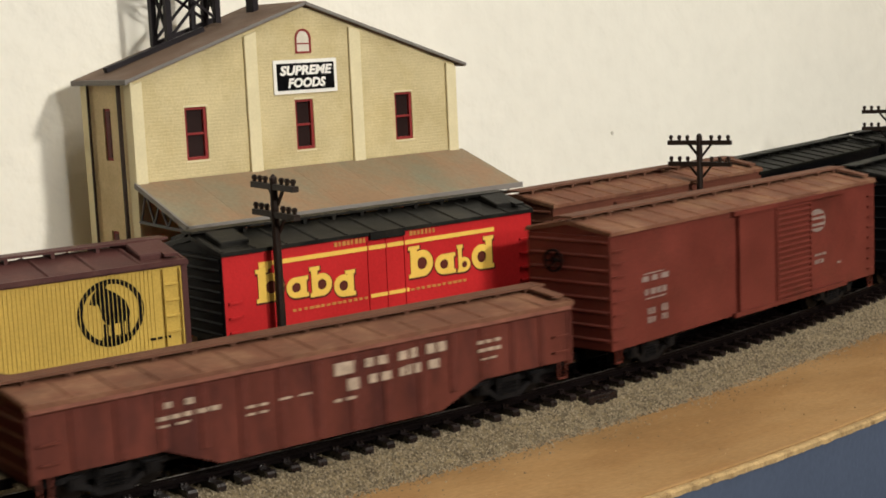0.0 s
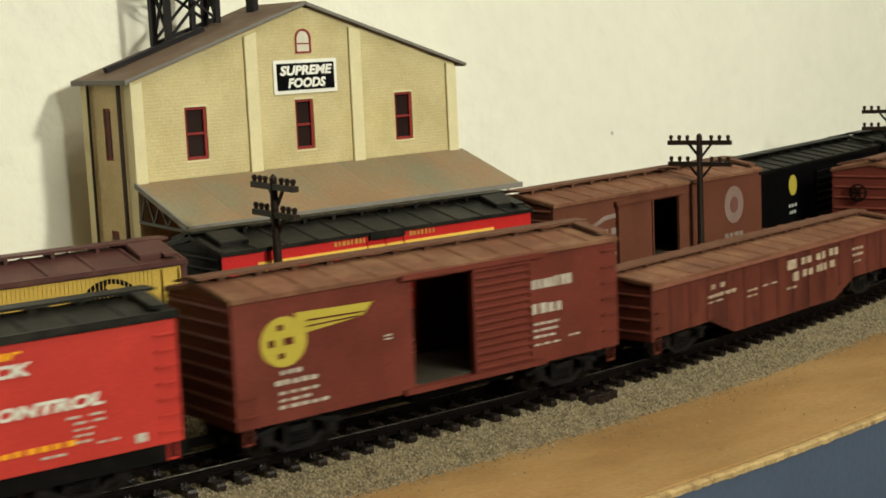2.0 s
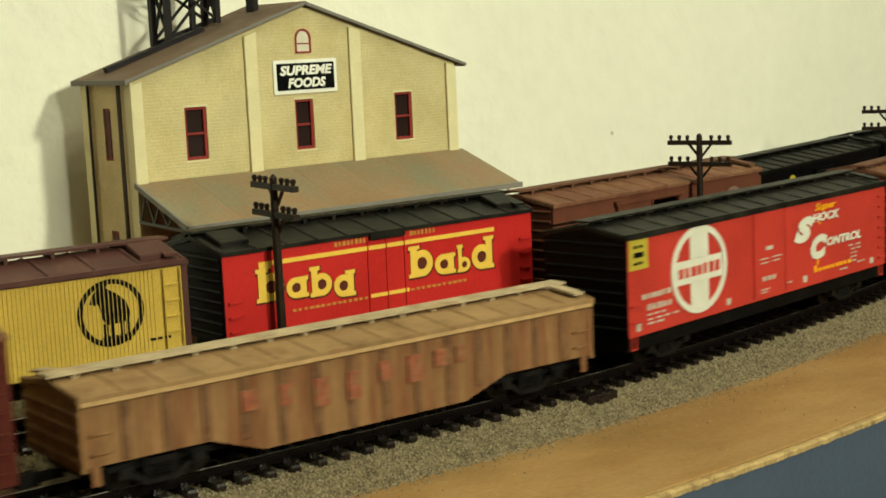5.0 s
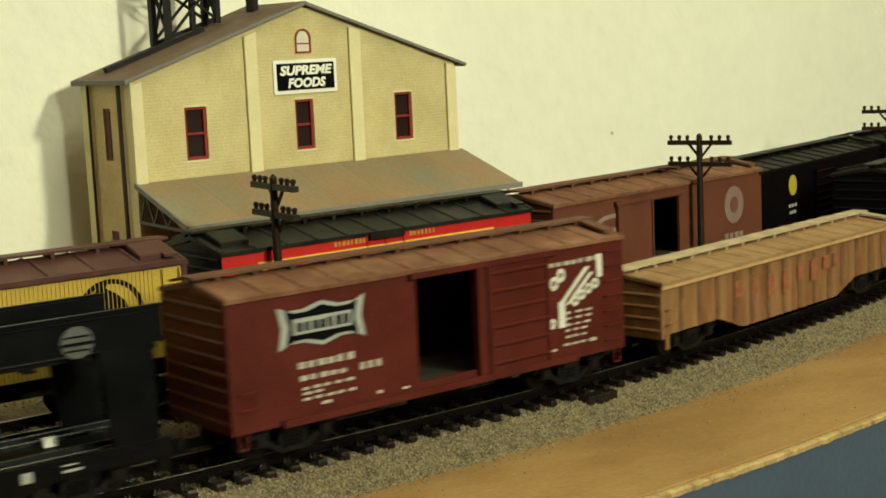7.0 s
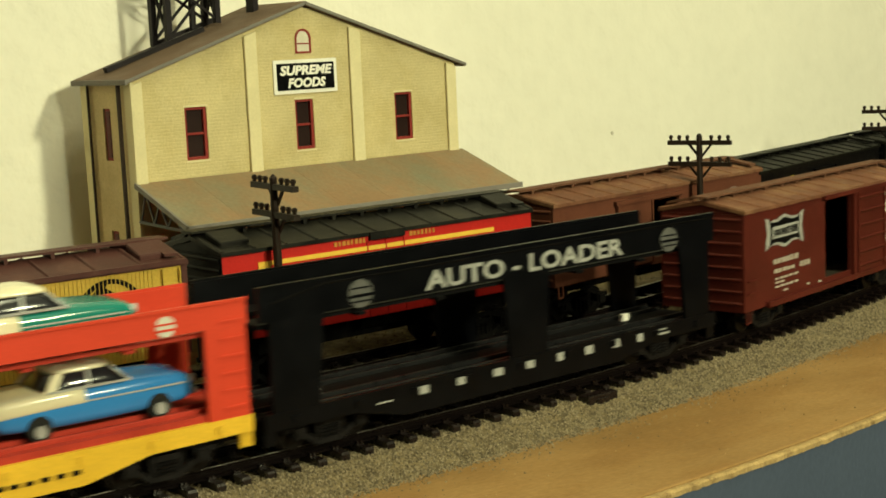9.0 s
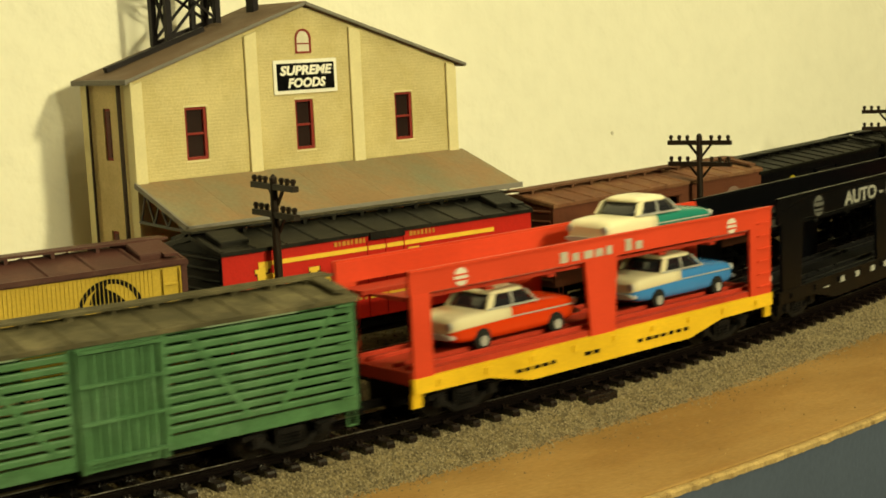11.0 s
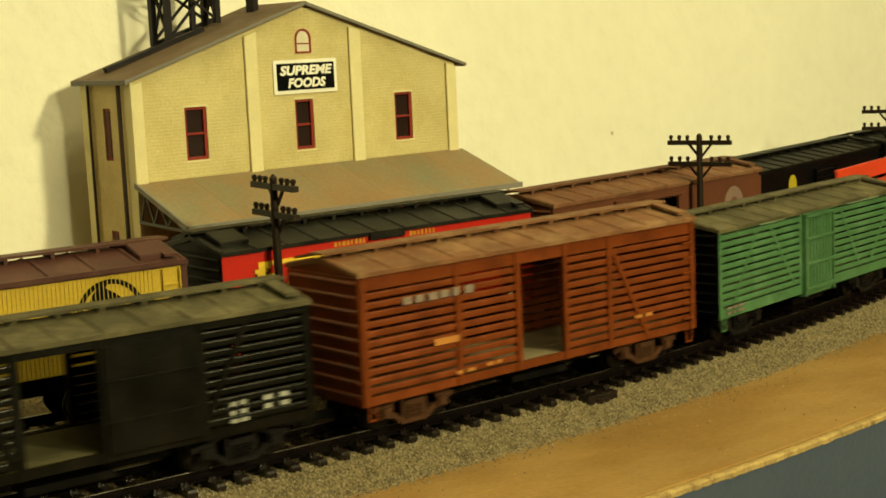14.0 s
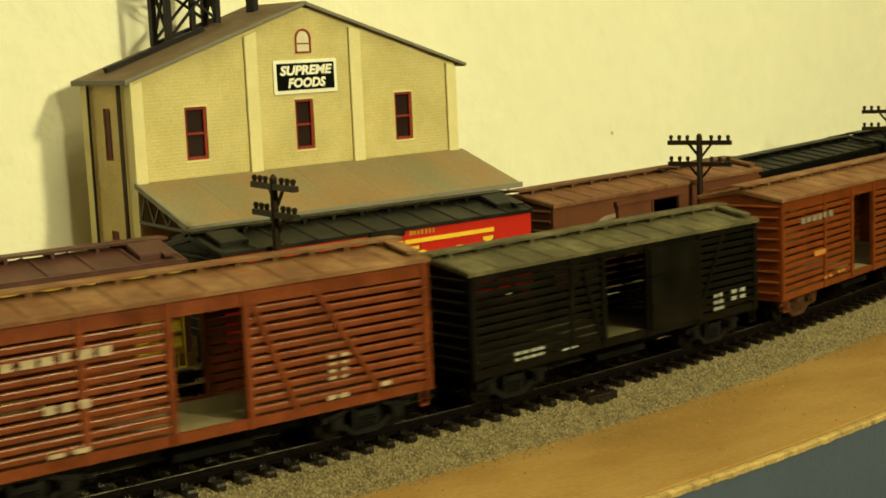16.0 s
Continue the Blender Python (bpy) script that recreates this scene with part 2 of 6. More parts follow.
def prism(bm, pts, y0, y1):
    """Outline in x and z, pulled along y."""
    a = [bm.verts.new((x, y0, z)) for x, z in pts]
    b = [bm.verts.new((x, y1, z)) for x, z in pts]
    n = len(pts)
    bm.faces.new(a)
    bm.faces.new(b[::-1])
    for i in range(n):
        bm.faces.new((a[i], b[i], b[(i + 1) % n], a[(i + 1) % n]))


def prism_x(bm, pts, x0, x1):
    """Outline in y and z, pulled along x."""
    a = [bm.verts.new((x0, y, z)) for y, z in pts]
    b = [bm.verts.new((x1, y, z)) for y, z in pts]
    n = len(pts)
    bm.faces.new(a)
    bm.faces.new(b[::-1])
    for i in range(n):
        bm.faces.new((a[i], b[i], b[(i + 1) % n], a[(i + 1) % n]))


def rod(bm, p0, p1, r, n=8, r1=None):
    p0, p1 = Vector(p0), Vector(p1)
    q = (p1 - p0).to_track_quat("Z", "Y")
    r1 = r if r1 is None else r1
    a = [bm.verts.new(p0 + q @ Vector((r * math.cos(i * math.tau / n), r * math.sin(i * math.tau / n), 0))) for i in range(n)]
    b = [bm.verts.new(p1 + q @ Vector((r1 * math.cos(i * math.tau / n), r1 * math.sin(i * math.tau / n), 0))) for i in range(n)]
    bm.faces.new(a[::-1])
    bm.faces.new(b)
    for i in range(n):
        bm.faces.new((a[i], a[(i + 1) % n], b[(i + 1) % n], b[i]))


def beam(bm, p0, p1, w, h):
    """Square bar between two points."""
    p0, p1 = Vector(p0), Vector(p1)
    q = (p1 - p0).to_track_quat("Z", "Y")
    cs = ((-w / 2, -h / 2), (w / 2, -h / 2), (w / 2, h / 2), (-w / 2, h / 2))
    a = [bm.verts.new(p0 + q @ Vector((x, y, 0))) for x, y in cs]
    b = [bm.verts.new(p1 + q @ Vector((x, y, 0))) for x, y in cs]
    bm.faces.new(a[::-1])
    bm.faces.new(b)
    for i in range(4):
        bm.faces.new((a[i], a[(i + 1) % 4], b[(i + 1) % 4], b[i]))


def disc(bm, cx, cz, rx, rz, y0, y1, n=28, inner=0.0):
    """Flat oval or ring on a side that faces -y."""
    o0 = [bm.verts.new((cx + rx * math.cos(i * math.tau / n), y0, cz + rz * math.sin(i * math.tau / n))) for i in range(n)]
    o1 = [bm.verts.new((v.co.x, y1, v.co.z)) for v in o0]
    if inner:
        i0 = [bm.verts.new((cx + (v.co.x - cx) * inner, y0, cz + (v.co.z - cz) * inner)) for v in o0]
        i1 = [bm.verts.new((v.co.x, y1, v.co.z)) for v in i0]
        for i in range(n):
            j = (i + 1) % n
            bm.faces.new((o0[i], o0[j], i0[j], i0[i]))
            bm.faces.new((o0[j], o0[i], o1[i], o1[j]))
            bm.faces.new((i0[i], i0[j], i1[j], i1[i]))
    else:
        bm.faces.new(o0)
        for i in range(n):
            j = (i + 1) % n
            bm.faces.new((o0[j], o0[i], o1[i], o1[j]))


def mesh(name, bm, material, bevel=0.0, rounds_of=1):
    bmesh.ops.recalc_face_normals(bm, faces=bm.faces)
    if bevel:
        bmesh.ops.bevel(bm, geom=list(bm.edges), offset=bevel, segments=rounds_of, affect="EDGES", profile=0.5, clamp_overlap=True)
    me = bpy.data.meshes.new(name)
    bm.to_mesh(me)
    bm.free()
    me.materials.append(material)
    return new(name, me)


def part(name, bm, material, parent, label="", bevel=0.0, rounds_of=1):
    ob = mesh(name, bm, material, bevel, rounds_of)
    ob.parent = parent
    return tagged(ob, label)


def share(name, data, parent, at=(0, 0, 0), rz=0.0):
    """Another part on mesh data that is there already."""
    ob = new(name, data)
    ob.parent = parent
    ob.matrix_basis = Matrix.Translation(at) @ Matrix.Rotation(rz, 4, "Z")
    return ob


def words(name, body, x0, x1, z0, z1, y, material, parent, fat=0.0, slant=0.0):
    """Raised lettering on a side that faces -y, fitted into the given box."""
    cu = bpy.data.curves.new(name, "FONT")
    cu.body, cu.offset, cu.shear, cu.extrude = body, fat, slant, 0.0
    cu.resolution_u = 3
    tmp = new(name, cu)
    bpy.context.view_layer.update()
    me = bpy.data.meshes.new_from_object(tmp.evaluated_get(bpy.context.evaluated_depsgraph_get()))
    bpy.data.objects.remove(tmp)
    co = np.array([v.co[:] for v in me.vertices])
    lo, hi = co.min(0), co.max(0)
    for v in me.vertices:
        v.co = (x0 + (v.co.x - lo[0]) / (hi[0] - lo[0]) * (x1 - x0), y, z0 + (v.co.y - lo[1]) / (hi[1] - lo[1]) * (z1 - z0))
    me.materials.clear()
    me.materials.append(material)
    ob = new(name, me)
    ob.parent = parent
    return ob


def bars(bm, rows, y, rnd=None):
    """Rows of short blocks in place of writing that cannot be read: (x0, x1, z0, z1, number of blocks)."""
    rnd = rnd or random.Random(5)
    for x0, x1, z0, z1, n in rows:
        w = (x1 - x0) / n
        for i in range(n):
            a = x0 + i * w
            box(bm, a + w * 0.08, a + w * rnd.uniform(0.60, 0.86), y - 0.00012, y + 0.0003, z0, z1 - (z1 - z0) * rnd.choice((0, 0, 0.12)))


# ---- the room ----
WALL_AT = pose(0.215, 0.1565, 0, 0, 0, 4.5)


def slab(name, x0, x1, y0, y1, z0, z1, material, at=None):
    bm = bmesh.new()
    box(bm, x0, x1, y0, y1, z0, z1)
    ob = tagged(mesh(name, bm, material), kind="structure")
    if at is not None:
        ob.matrix_world = at
    return ob


tagged(slab("wall_north", -2.6, 3.2, 0, 0.1, -0.9, 1.55, PLASTER, WALL_AT), "cream textured plaster wall behind the railway", "wall")
# these walls are out of view; their dark colour holds back bounced light
tagged(slab("wall_west", -2.4, -2.3, -4.2, 0.0, -0.9, 1.55, DIMWALL), "unseen side wall of the room, dark brown to cut bounced light", "wall")
tagged(slab("wall_east", 3.2, 3.3, -4.2, 0.45, -0.9, 1.55, DIMWALL), "unseen side wall of the room, dark brown to cut bounced light", "wall")
tagged(slab("wall_south", -2.4, 3.3, -4.3, -4.2, -0.9, 1.55, DIMWALL), "unseen far wall of the room, dark brown to cut bounced light", "wall")
tagged(slab("ceiling", -2.5, 3.4, -4.3, 0.6, 1.55, 1.65, CEILING), "white painted room ceiling", "ceiling")
tagged(slab("floor", -2.5, 3.4, -4.3, 0.6, -1.0, -0.9, CARPET), "dark grey carpeted floor", "floor")

bm = bmesh.new()
disc(bm, 0, 0, 0.0008, 0.0010, -0.0004, 0.0006, 12, 0.5)
disc(bm, 0, 0, 0.0006, 0.0007, -0.0002, 0.0006, 10)
NAIL = tagged(mesh("nail_hole", bm, paint("grey_nail_hole", (0.58, 0.54, 0.46), 0.8, 0.1)), "small grey nail hole in the plaster wall", "nail hole")
NAIL.matrix_world = WALL_AT @ pose(0.3011, 0, 0.0708)

# ---- baseboard: its front edge keeps to the track ----
EDGE = -0.0905


def along(s0, s1, step):
    return [s0 + i * step for i in range(int(round((s1 - s0) / step)) + 1)]


def strip(bm, stations, profile):
    """Closed outline (off, z) pulled along the track line."""
    rings = []
    for s in stations:
        ring = []
        for off, z in profile:
            x, y, _ = track_at(s, off)
            ring.append(bm.verts.new((x, y, z)))
        rings.append(ring)
    n = len(profile)
    for a, b in zip(rings, rings[1:]):
        for i in range(n):
            bm.faces.new((a[i], a[(i + 1) % n], b[(i + 1) % n], b[i]))
    bm.faces.new(rings[0][::-1])
    bm.faces.new(rings[-1])


def wall_y(x):
    return 0.1565 + (x - 0.215) * math.tan(radians(4.5))


bm = bmesh.new()
rings = []
rnd = random.Random(3)
for s in along(-1.3, 2.3, 0.01):
    x, y, _ = track_at(s, EDGE + 0.0032)
    yb = wall_y(x) - 0.0006
    rings.append([bm.verts.new(c) for c in ((x, y, -0.004), (x, y, -0.0003), (x, y + 0.0004, 0.0), (x, yb, 0.0), (x, yb, -0.004))])
for a, b in zip(rings, rings[1:]):
    for i in range(5):
        bm.faces.new((a[i], a[(i + 1) % 5], b[(i + 1) % 5], b[i]))
bm.faces.new(rings[0][::-1])
bm.faces.new(rings[-1])
ground = tagged(mesh("ground", bm, TANBOARD), "tan painted fibreboard top of the railway layout", "baseboard", kind="structure")

# raw board edge with a ragged lip
bm = bmesh.new()
rings = []
for s in along(-0.05, 0.75, 0.0012):
    j = rnd.uniform(-0.00016, 0.00016)
    k = rnd.uniform(-0.00020, 0.00008)
    ring = []
    for off, z in ((EDGE + 0.0026, -0.0022), (EDGE + 0.0026, -0.0003 + k * 0.5), (EDGE + 0.0009, -0.0001 + k * 0.6), (EDGE + j, -0.0005 + k), (EDGE + j * 1.6, -0.0018 + k)):
        x, y, _ = track_at(s, off)
        ring.append(bm.verts.new((x, y, z)))
    rings.append(ring)
for a, b in zip(rings, rings[1:]):
    for i in range(5):
        bm.faces.new((a[i], a[(i + 1) % 5], b[(i + 1) % 5], b[i]))
tagged(mesh("trim", bm, PLYEDGE), "rough raw fibreboard edge of the layout", "edge", kind="structure")
bm = bmesh.new()
strip(bm, along(-1.3, 2.3, 0.02), ((EDGE + 0.0003, -0.22), (EDGE + 0.0003, -0.0019), (EDGE + 0.012, -0.0019), (EDGE + 0.012, -0.22)))
tagged(mesh("trim", bm, FASCIA), "slate blue painted fascia board below the layout edge", "fascia", kind="structure")

# ---- track ----
TIE_STEP = 0.00797


def rail_profile(off, top):
    w = 0.00055
    lift = top - RAIL_Z + 0.0001
    flat_form = ((off - 0.0012, 0.0066), (off - 0.0012, 0.0071), (off - 0.0003, 0.0074), (off - 0.0003, top - 0.0008), (off - w, top - 0.0006), (off - w, top),
            (off + w, top), (off + w, top - 0.0006), (off + 0.0003, top - 0.0008), (off + 0.0003, 0.0074), (off + 0.0012, 0.0071), (off + 0.0012, 0.0066))
    return [(o, z if z > 0.0076 + lift else z + lift) for o, z in flat_form]


def tie_mesh(half):
    bm = bmesh.new()
    prism_x(bm, ((-half, 0.0040), (half, 0.0040), (half, 0.0060), (half - 0.0006, 0.0066), (-half + 0.0006, 0.0066), (-half, 0.0060)), -0.00135, 0.00135)
    for g in (-0.00825, 0.00825):
        box(bm, -0.00115, 0.00115, g - 0.0024, g + 0.0024, 0.0065, 0.0069)
        for d in (-0.0017, 0.0017):
            for x in (-0.0006, 0.0006):
                box(bm, x - 0.00035, x + 0.00035, g + d - 0.0005, g + d + 0.0005, 0.0068, 0.0076)
    bmesh.ops.recalc_face_normals(bm, faces=bm.faces)
    me = bpy.data.meshes.new("tie")
    bm.to_mesh(me)
    bm.free()
    me.materials.append(TIE)
    return me


def track(label, off, single, span, lift=0.0):
    root = tagged(new("railway_track"), label, "track", kind="structure")
    for g in (-0.00825, 0.00825):
        bm = bmesh.new()
        strip(bm, along(-1.3, 2.3, 0.01), rail_profile(off + g, RAIL_Z - 0.0001 + lift))
        rail = part("rail", bm, RAIL, root)
        bm = bmesh.new()
        strip(bm, along(-1.3, 2.3, 0.01), [(off + g + d, RAIL_Z + lift + z) for d, z in ((-0.00024, -0.0003), (-0.00024, 0), (0.00024, 0), (0.00024, -0.0003))])
        part("rail_head", bm, RAILTOP, rail, "worn shiny rail head")
    tie = tie_mesh(0.0155)
    lone = bmesh.new()
    n0 = int((-1.2 - 0.1712) / TIE_STEP)
    r = random.Random(int(off * 1000) + 2)
    for n in range(n0, int((2.2 - 0.1712) / TIE_STEP)):
        s = 0.1712 + n * TIE_STEP
        x, y, a = track_at(s, off + r.uniform(-0.0003, 0.0003))
        if single and span[0] < s < span[1]:
            share("tie", tie, root, (x, y, lift + r.uniform(-0.0002, 0.0002)), a + r.uniform(-0.02, 0.02))
        else:
            c, d = math.cos(a), math.sin(a)
            vs = [lone.verts.new((x + u * c - v * d, y + u * d + v * c, z)) for z in (0.0044 + lift, 0.0066 + lift) for u, v in ((-0.00125, -0.0155), (0.00125, -0.0155), (0.00125, 0.0155), (-0.00125, 0.0155))]
            for f in ((3, 2, 1, 0), (4, 5, 6, 7), (0, 1, 5, 4), (1, 2, 6, 5), (2, 3, 7, 6), (3, 0, 4, 7)):
                lone.faces.new([vs[i] for i in f])
    tagged(part("ties", lone, TIE, root), kind="stuff")
    return root


front_track = track("dark HO scale track with worn rails on tan ballast", 0.0, True, (0.0, 0.95))
back_track = track("dark HO scale siding track behind the main line", BACK, True, (0.1, 0.5), LIFT)

# black rail joiner box beside the tie ends
x, y, a = track_at(0.3165, -0.0175)
bm = bmesh.new()
box(bm, -0.0075, 0.006, -0.0030, 0.0022, 0.0030, 0.0062)
box(bm, -0.0045, 0.0015, -0.0036, -0.003, 0.0030, 0.0052)
rod(bm, (0.003, -0.0005, 0.0062), (0.003, -0.0005, 0.0072), 0.0008)
ob = tagged(mesh("terminal_clip", bm, TIE, 0.0003), "small black plastic track clip beside the ties", "track clip")
ob.matrix_world = pose(x, y, 0, 0, 0, math.degrees(a))

# ---- ballast ----
bm = bmesh.new()
strip(bm, along(-1.3, 2.3, 0.02), ((-0.0300, 0.0), (-0.0215, 0.0032), (-0.0160, 0.0045), (0.0160, 0.0045), (0.0185, 0.0034), (0.0235, 0.0), (0.0300, 0.0), (0.036, 0.0046 + LIFT), (0.068, 0.0046 + LIFT), (0.0745, 0.0125), (0.0970, 0.0130), (0.0990, 0.0)))
tagged(mesh("ballast_bed", bm, BED), "tan brown ballast bed glued under the tracks", "ballast", kind="structure")


def bed_z(off):
    return float(np.interp(off, (-0.0300, -0.0215, -0.0160, 0.0160, 0.0185, 0.0235, 0.030, 0.036, 0.068, 0.0745, 0.0970), (0.0, 0.0032, 0.0045, 0.0045, 0.0034, 0.0, 0.0, 0.0046 + LIFT, 0.0046 + LIFT, 0.0125, 0.0130)))


def stones(name, label, count, s0, s1, pick, size, material):
    """Loose crushed stone: small angular lumps in one mesh."""
    r = np.random.RandomState(11 + count % 97)
    octa = np.array([(1, 0, 0), (-1, 0, 0), (0, 1, 0), (0, -1, 0), (0, 0, 1), (0, 0, -1)], float)
    tri = np.array([(0, 2, 4), (2, 1, 4), (1, 3, 4), (3, 0, 4), (2, 0, 5), (1, 2, 5), (3, 1, 5), (0, 3, 5)])
    verts, faces = [], []
    for i in range(count):
        s = r.uniform(s0, s1)
        off = pick(r)
        x, y, _ = track_at(s, off)
        k = size * r.uniform(0.6, 1.35)
        v = octa * k * r.uniform(0.65, 1.2, (6, 3))
        a, b = r.uniform(0, 6.28), r.uniform(-0.7, 0.7)
        ca, sa, cb, sb = math.cos(a), math.sin(a), math.cos(b), math.sin(b)
        v = v @ np.array([[ca, -sa, 0], [sa, ca, 0], [0, 0, 1]]) @ np.array([[1, 0, 0], [0, cb, -sb], [0, sb, cb]])
        v = v + (x, y, bed_z(off) + k * 0.25)
        verts.append(v)
        faces.append(tri + 6 * i)
    me = bpy.data.meshes.new(name)
    me.from_pydata(np.concatenate(verts).tolist(), [], np.concatenate(faces).tolist())
    me.materials.append(material)
    return tagged(new(name, me), label, "ballast", kind="stuff")


def near_shoulder(r):
    # the stone thins out towards an uneven outer edge
    return min(-0.0098 - r.uniform(0, 0.001), -0.0335 + abs(r.normal(0, 0.0030)) + (r.uniform(0, 0.0235) if r.uniform() < 0.93 else 0))


stones("ballast_stones", "fine crushed tan ballast stones along the track", 46000, 0.05, 0.78, near_shoulder, 0.00036, BALLAST)
# the shade under the train is put into this ballast's colour
SHADESTONE = island_tint(paint("shade_dark_ballast", (0.05, 0.045, 0.035), 0.9, 0.2), (0.03, 0.023, 0.015), (0.13, 0.10, 0.065))
stones("ballast_stones", "ballast between the front rails, darkened for the shade under the train", 9600, 0.05, 0.78, lambda r: r.uniform(-0.0095, 0.016), 0.00052, SHADESTONE)
BROWNSTONE = island_tint(paint("brown_ballast", (0.15, 0.11, 0.06), 0.9, 0.2), (0.06, 0.044, 0.022), (0.30, 0.225, 0.115))
stones("ballast_stones", "brown ballast stones between the tracks and on the siding", 18000, 0.05, 0.78, lambda r: r.uniform(0.016, 0.046) if r.uniform() < 0.75 else r.uniform(0.046, 0.097), 0.00046, BROWNSTONE)
stones("ballast_dust", "fine ballast grains strewn past the ballast edge", 5000, 0.05, 0.78, lambda r: -0.0290 - r.exponential(0.0036), 0.00030, BALLAST)
SPECK = island_tint(paint("scattered_grit", (0.2, 0.15, 0.1), 0.9, 0.2), (0.05, 0.03, 0.018), (0.50, 0.36, 0.20))
stones("ground_grit", "scattered sandy grit on the tan board", 600, 0.05, 0.75, lambda r: r.uniform(-0.089, -0.030) if r.uniform() < 0.5 else -0.029 - abs(r.normal(0, 0.012)), 0.00026, SPECK)

# ---- food warehouse ----
HOUSE = pose(0.2924, 0.1126, 0, 0, 0, 4)
DEPTH = 0.0335
house = tagged(new("warehouse"), "cream brick warehouse model with a tin canopy and maroon windows", "building")
house.matrix_world = HOUSE
UL, UR, UP, ZE, ZP = -0.0718, 0.0758, 0.0015, 0.1115, 0.1352


def rake(u):
    return ZE + (ZP - ZE) * ((u - UL) / (UP - UL) if u < UP else (UR - u) / (UR - UP))


def wall_with_holes(bm, u0, u1, y0, y1, holes, top, z0=0.0):
    """Front wall in pieces round its window openings (u0, u1, z0, z1), under a sloping top."""
    cuts = sorted({u0, u1, *[h[0] for h in holes], *[h[1] for h in holes], *([UP] if u0 < UP < u1 else [])})
    for a, b in zip(cuts, cuts[1:]):
        mid = (a + b) / 2
        low = z0
        for h in sorted((h for h in holes if h[0] < mid < h[1]), key=lambda h: h[2]):
            prism(bm, ((a, low), (b, low), (b, h[2]), (a, h[2])), y0, y1)
            low = h[3]
        prism(bm, ((a, low), (b, low), (b, top(b)), (a, top(a))), y0, y1)


WINDOWS = [(-0.0516, -0.0426), (-0.0042, 0.0042), (0.0436, 0.0524)]
HOLES = [(a, b, 0.0826, 0.1011) for a, b in WINDOWS] + [(-0.0022, 0.0040, 0.1182, 0.1252)]
bm = bmesh.new()
wall_with_holes(bm, UL, UR, 0.0, 0.0022, HOLES, rake)
bmesh.ops.remove_doubles(bm, verts=bm.verts, dist=1e-6)
part("front_wall", bm, CREAMBRICK, house)
for u0, u1 in ((UL, UL + 0.0022), (UR - 0.0022, UR)):
    bm = bmesh.new()
    holes = ((0.0155, 0.0205, 0.0838, 0.1020), (0.0155, 0.0205, 0.030, 0.0590)) if u0 < 0 else ()
    cuts = sorted({0.0023, DEPTH, *[h[0] for h in holes], *[h[1] for h in holes]})
    for a, b in zip(cuts, cuts[1:]):
        low = 0.0
        for h in sorted((h for h in holes if h[0] < (a + b) / 2 < h[1]), key=lambda h: h[2]):
            box(bm, u0, u1, a, b, low, h[2])
            low = h[3]
        box(bm, u0, u1, a, b, low, ZE)
    part("side_wall", bm, CREAM, house)
bm = bmesh.new()
wall_with_holes(bm, UL + 0.0023, UR - 0.0023, DEPTH - 0.002, DEPTH, [], lambda u: rake(u) - 0.001)
part("back_wall", bm, CREAM, house)
for u0, u1 in ((-0.0722, -0.0682), (-0.0256, -0.0204), (0.0218, 0.0272), (0.0704, 0.0755)):
    bm = bmesh.new()
    prism(bm, ((u0, 0), (u1, 0), (u1, rake(min(u1, UR)) - 0.0015), (u0, rake(max(u0, UL)) - 0.0015)), -0.0012, -0.0001)
    part("pilaster", bm, TRIMCREAM, house, "pale cream pilaster", 0.0002)
for y0, y1 in ((-0.0012, 0.0035), (0.0298, 0.0340)):
    bm = bmesh.new()
    box(bm, UL - 0.001, UL - 0.0001, y0, y1, 0, ZE - 0.0005)
    part("corner_post", bm, TRIMCREAM, house)
bm = bmesh.new()
rod(bm, (UL - 0.0016, 0.0062, 0.0), (UL - 0.0016, 0.0062, ZE - 0.001), 0.0008)
part("downpipe", bm, PIPEBROWN, house, "dark brown downpipe")
bm = bmesh.new()
rod(bm, (UL - 0.0012, 0.0285, 0.0), (UL - 0.0012, 0.0285, ZE - 0.001), 0.0005)
part("downpipe", bm, PIPEBROWN, house, "thin dark brown pipe")


def sash_window(u0, u1, z0, z1, bars_z):
    f = 0.0009
    bm = bmesh.new()
    for b in ((u0, u0 + f, z0, z1), (u1 - f * 1.3, u1, z0, z1), (u0 + f, u1 - f * 1.3, z0, z0 + f * 1.2), (u0 + f, u1 - f * 1.3, z1 - f, z1)):
        box(bm, b[0], b[1], 0.0004, 0.0018, b[2], b[3])
    win = part("window", bm, MAROON, house, "maroon sash window")
    for z in bars_z:
        bm = bmesh.new()
        box(bm, u0 + f, u1 - f * 1.3, 0.0006, 0.0015, z - 0.0004, z + 0.0004)
        part("glazing_bar", bm, MAROON, win)
    bm = bmesh.new()
    box(bm, u0 + f * 0.5, u1 - f * 0.5, 0.0016, 0.0020, z0 + f * 0.5, z1 - f * 0.5)
    part("pane", bm, GLASS, win, "dark glass pane")
    bm = bmesh.new()
    box(bm, u0 - 0.0004, u1 + 0.0004, -0.0003, 0.0003, z0 - 0.0007, z0 - 0.0001)
    part("sill", bm, TRIMCREAM, win, "pale cream sill")
    bm = bmesh.new()
    box(bm, u0 - 0.0004, u1 + 0.0004, -0.0002, -0.0001, z1 + 0.0001, z1 + 0.0008)
    part("lintel", bm, TRIMCREAM, win, "pale cream lintel")
    return win


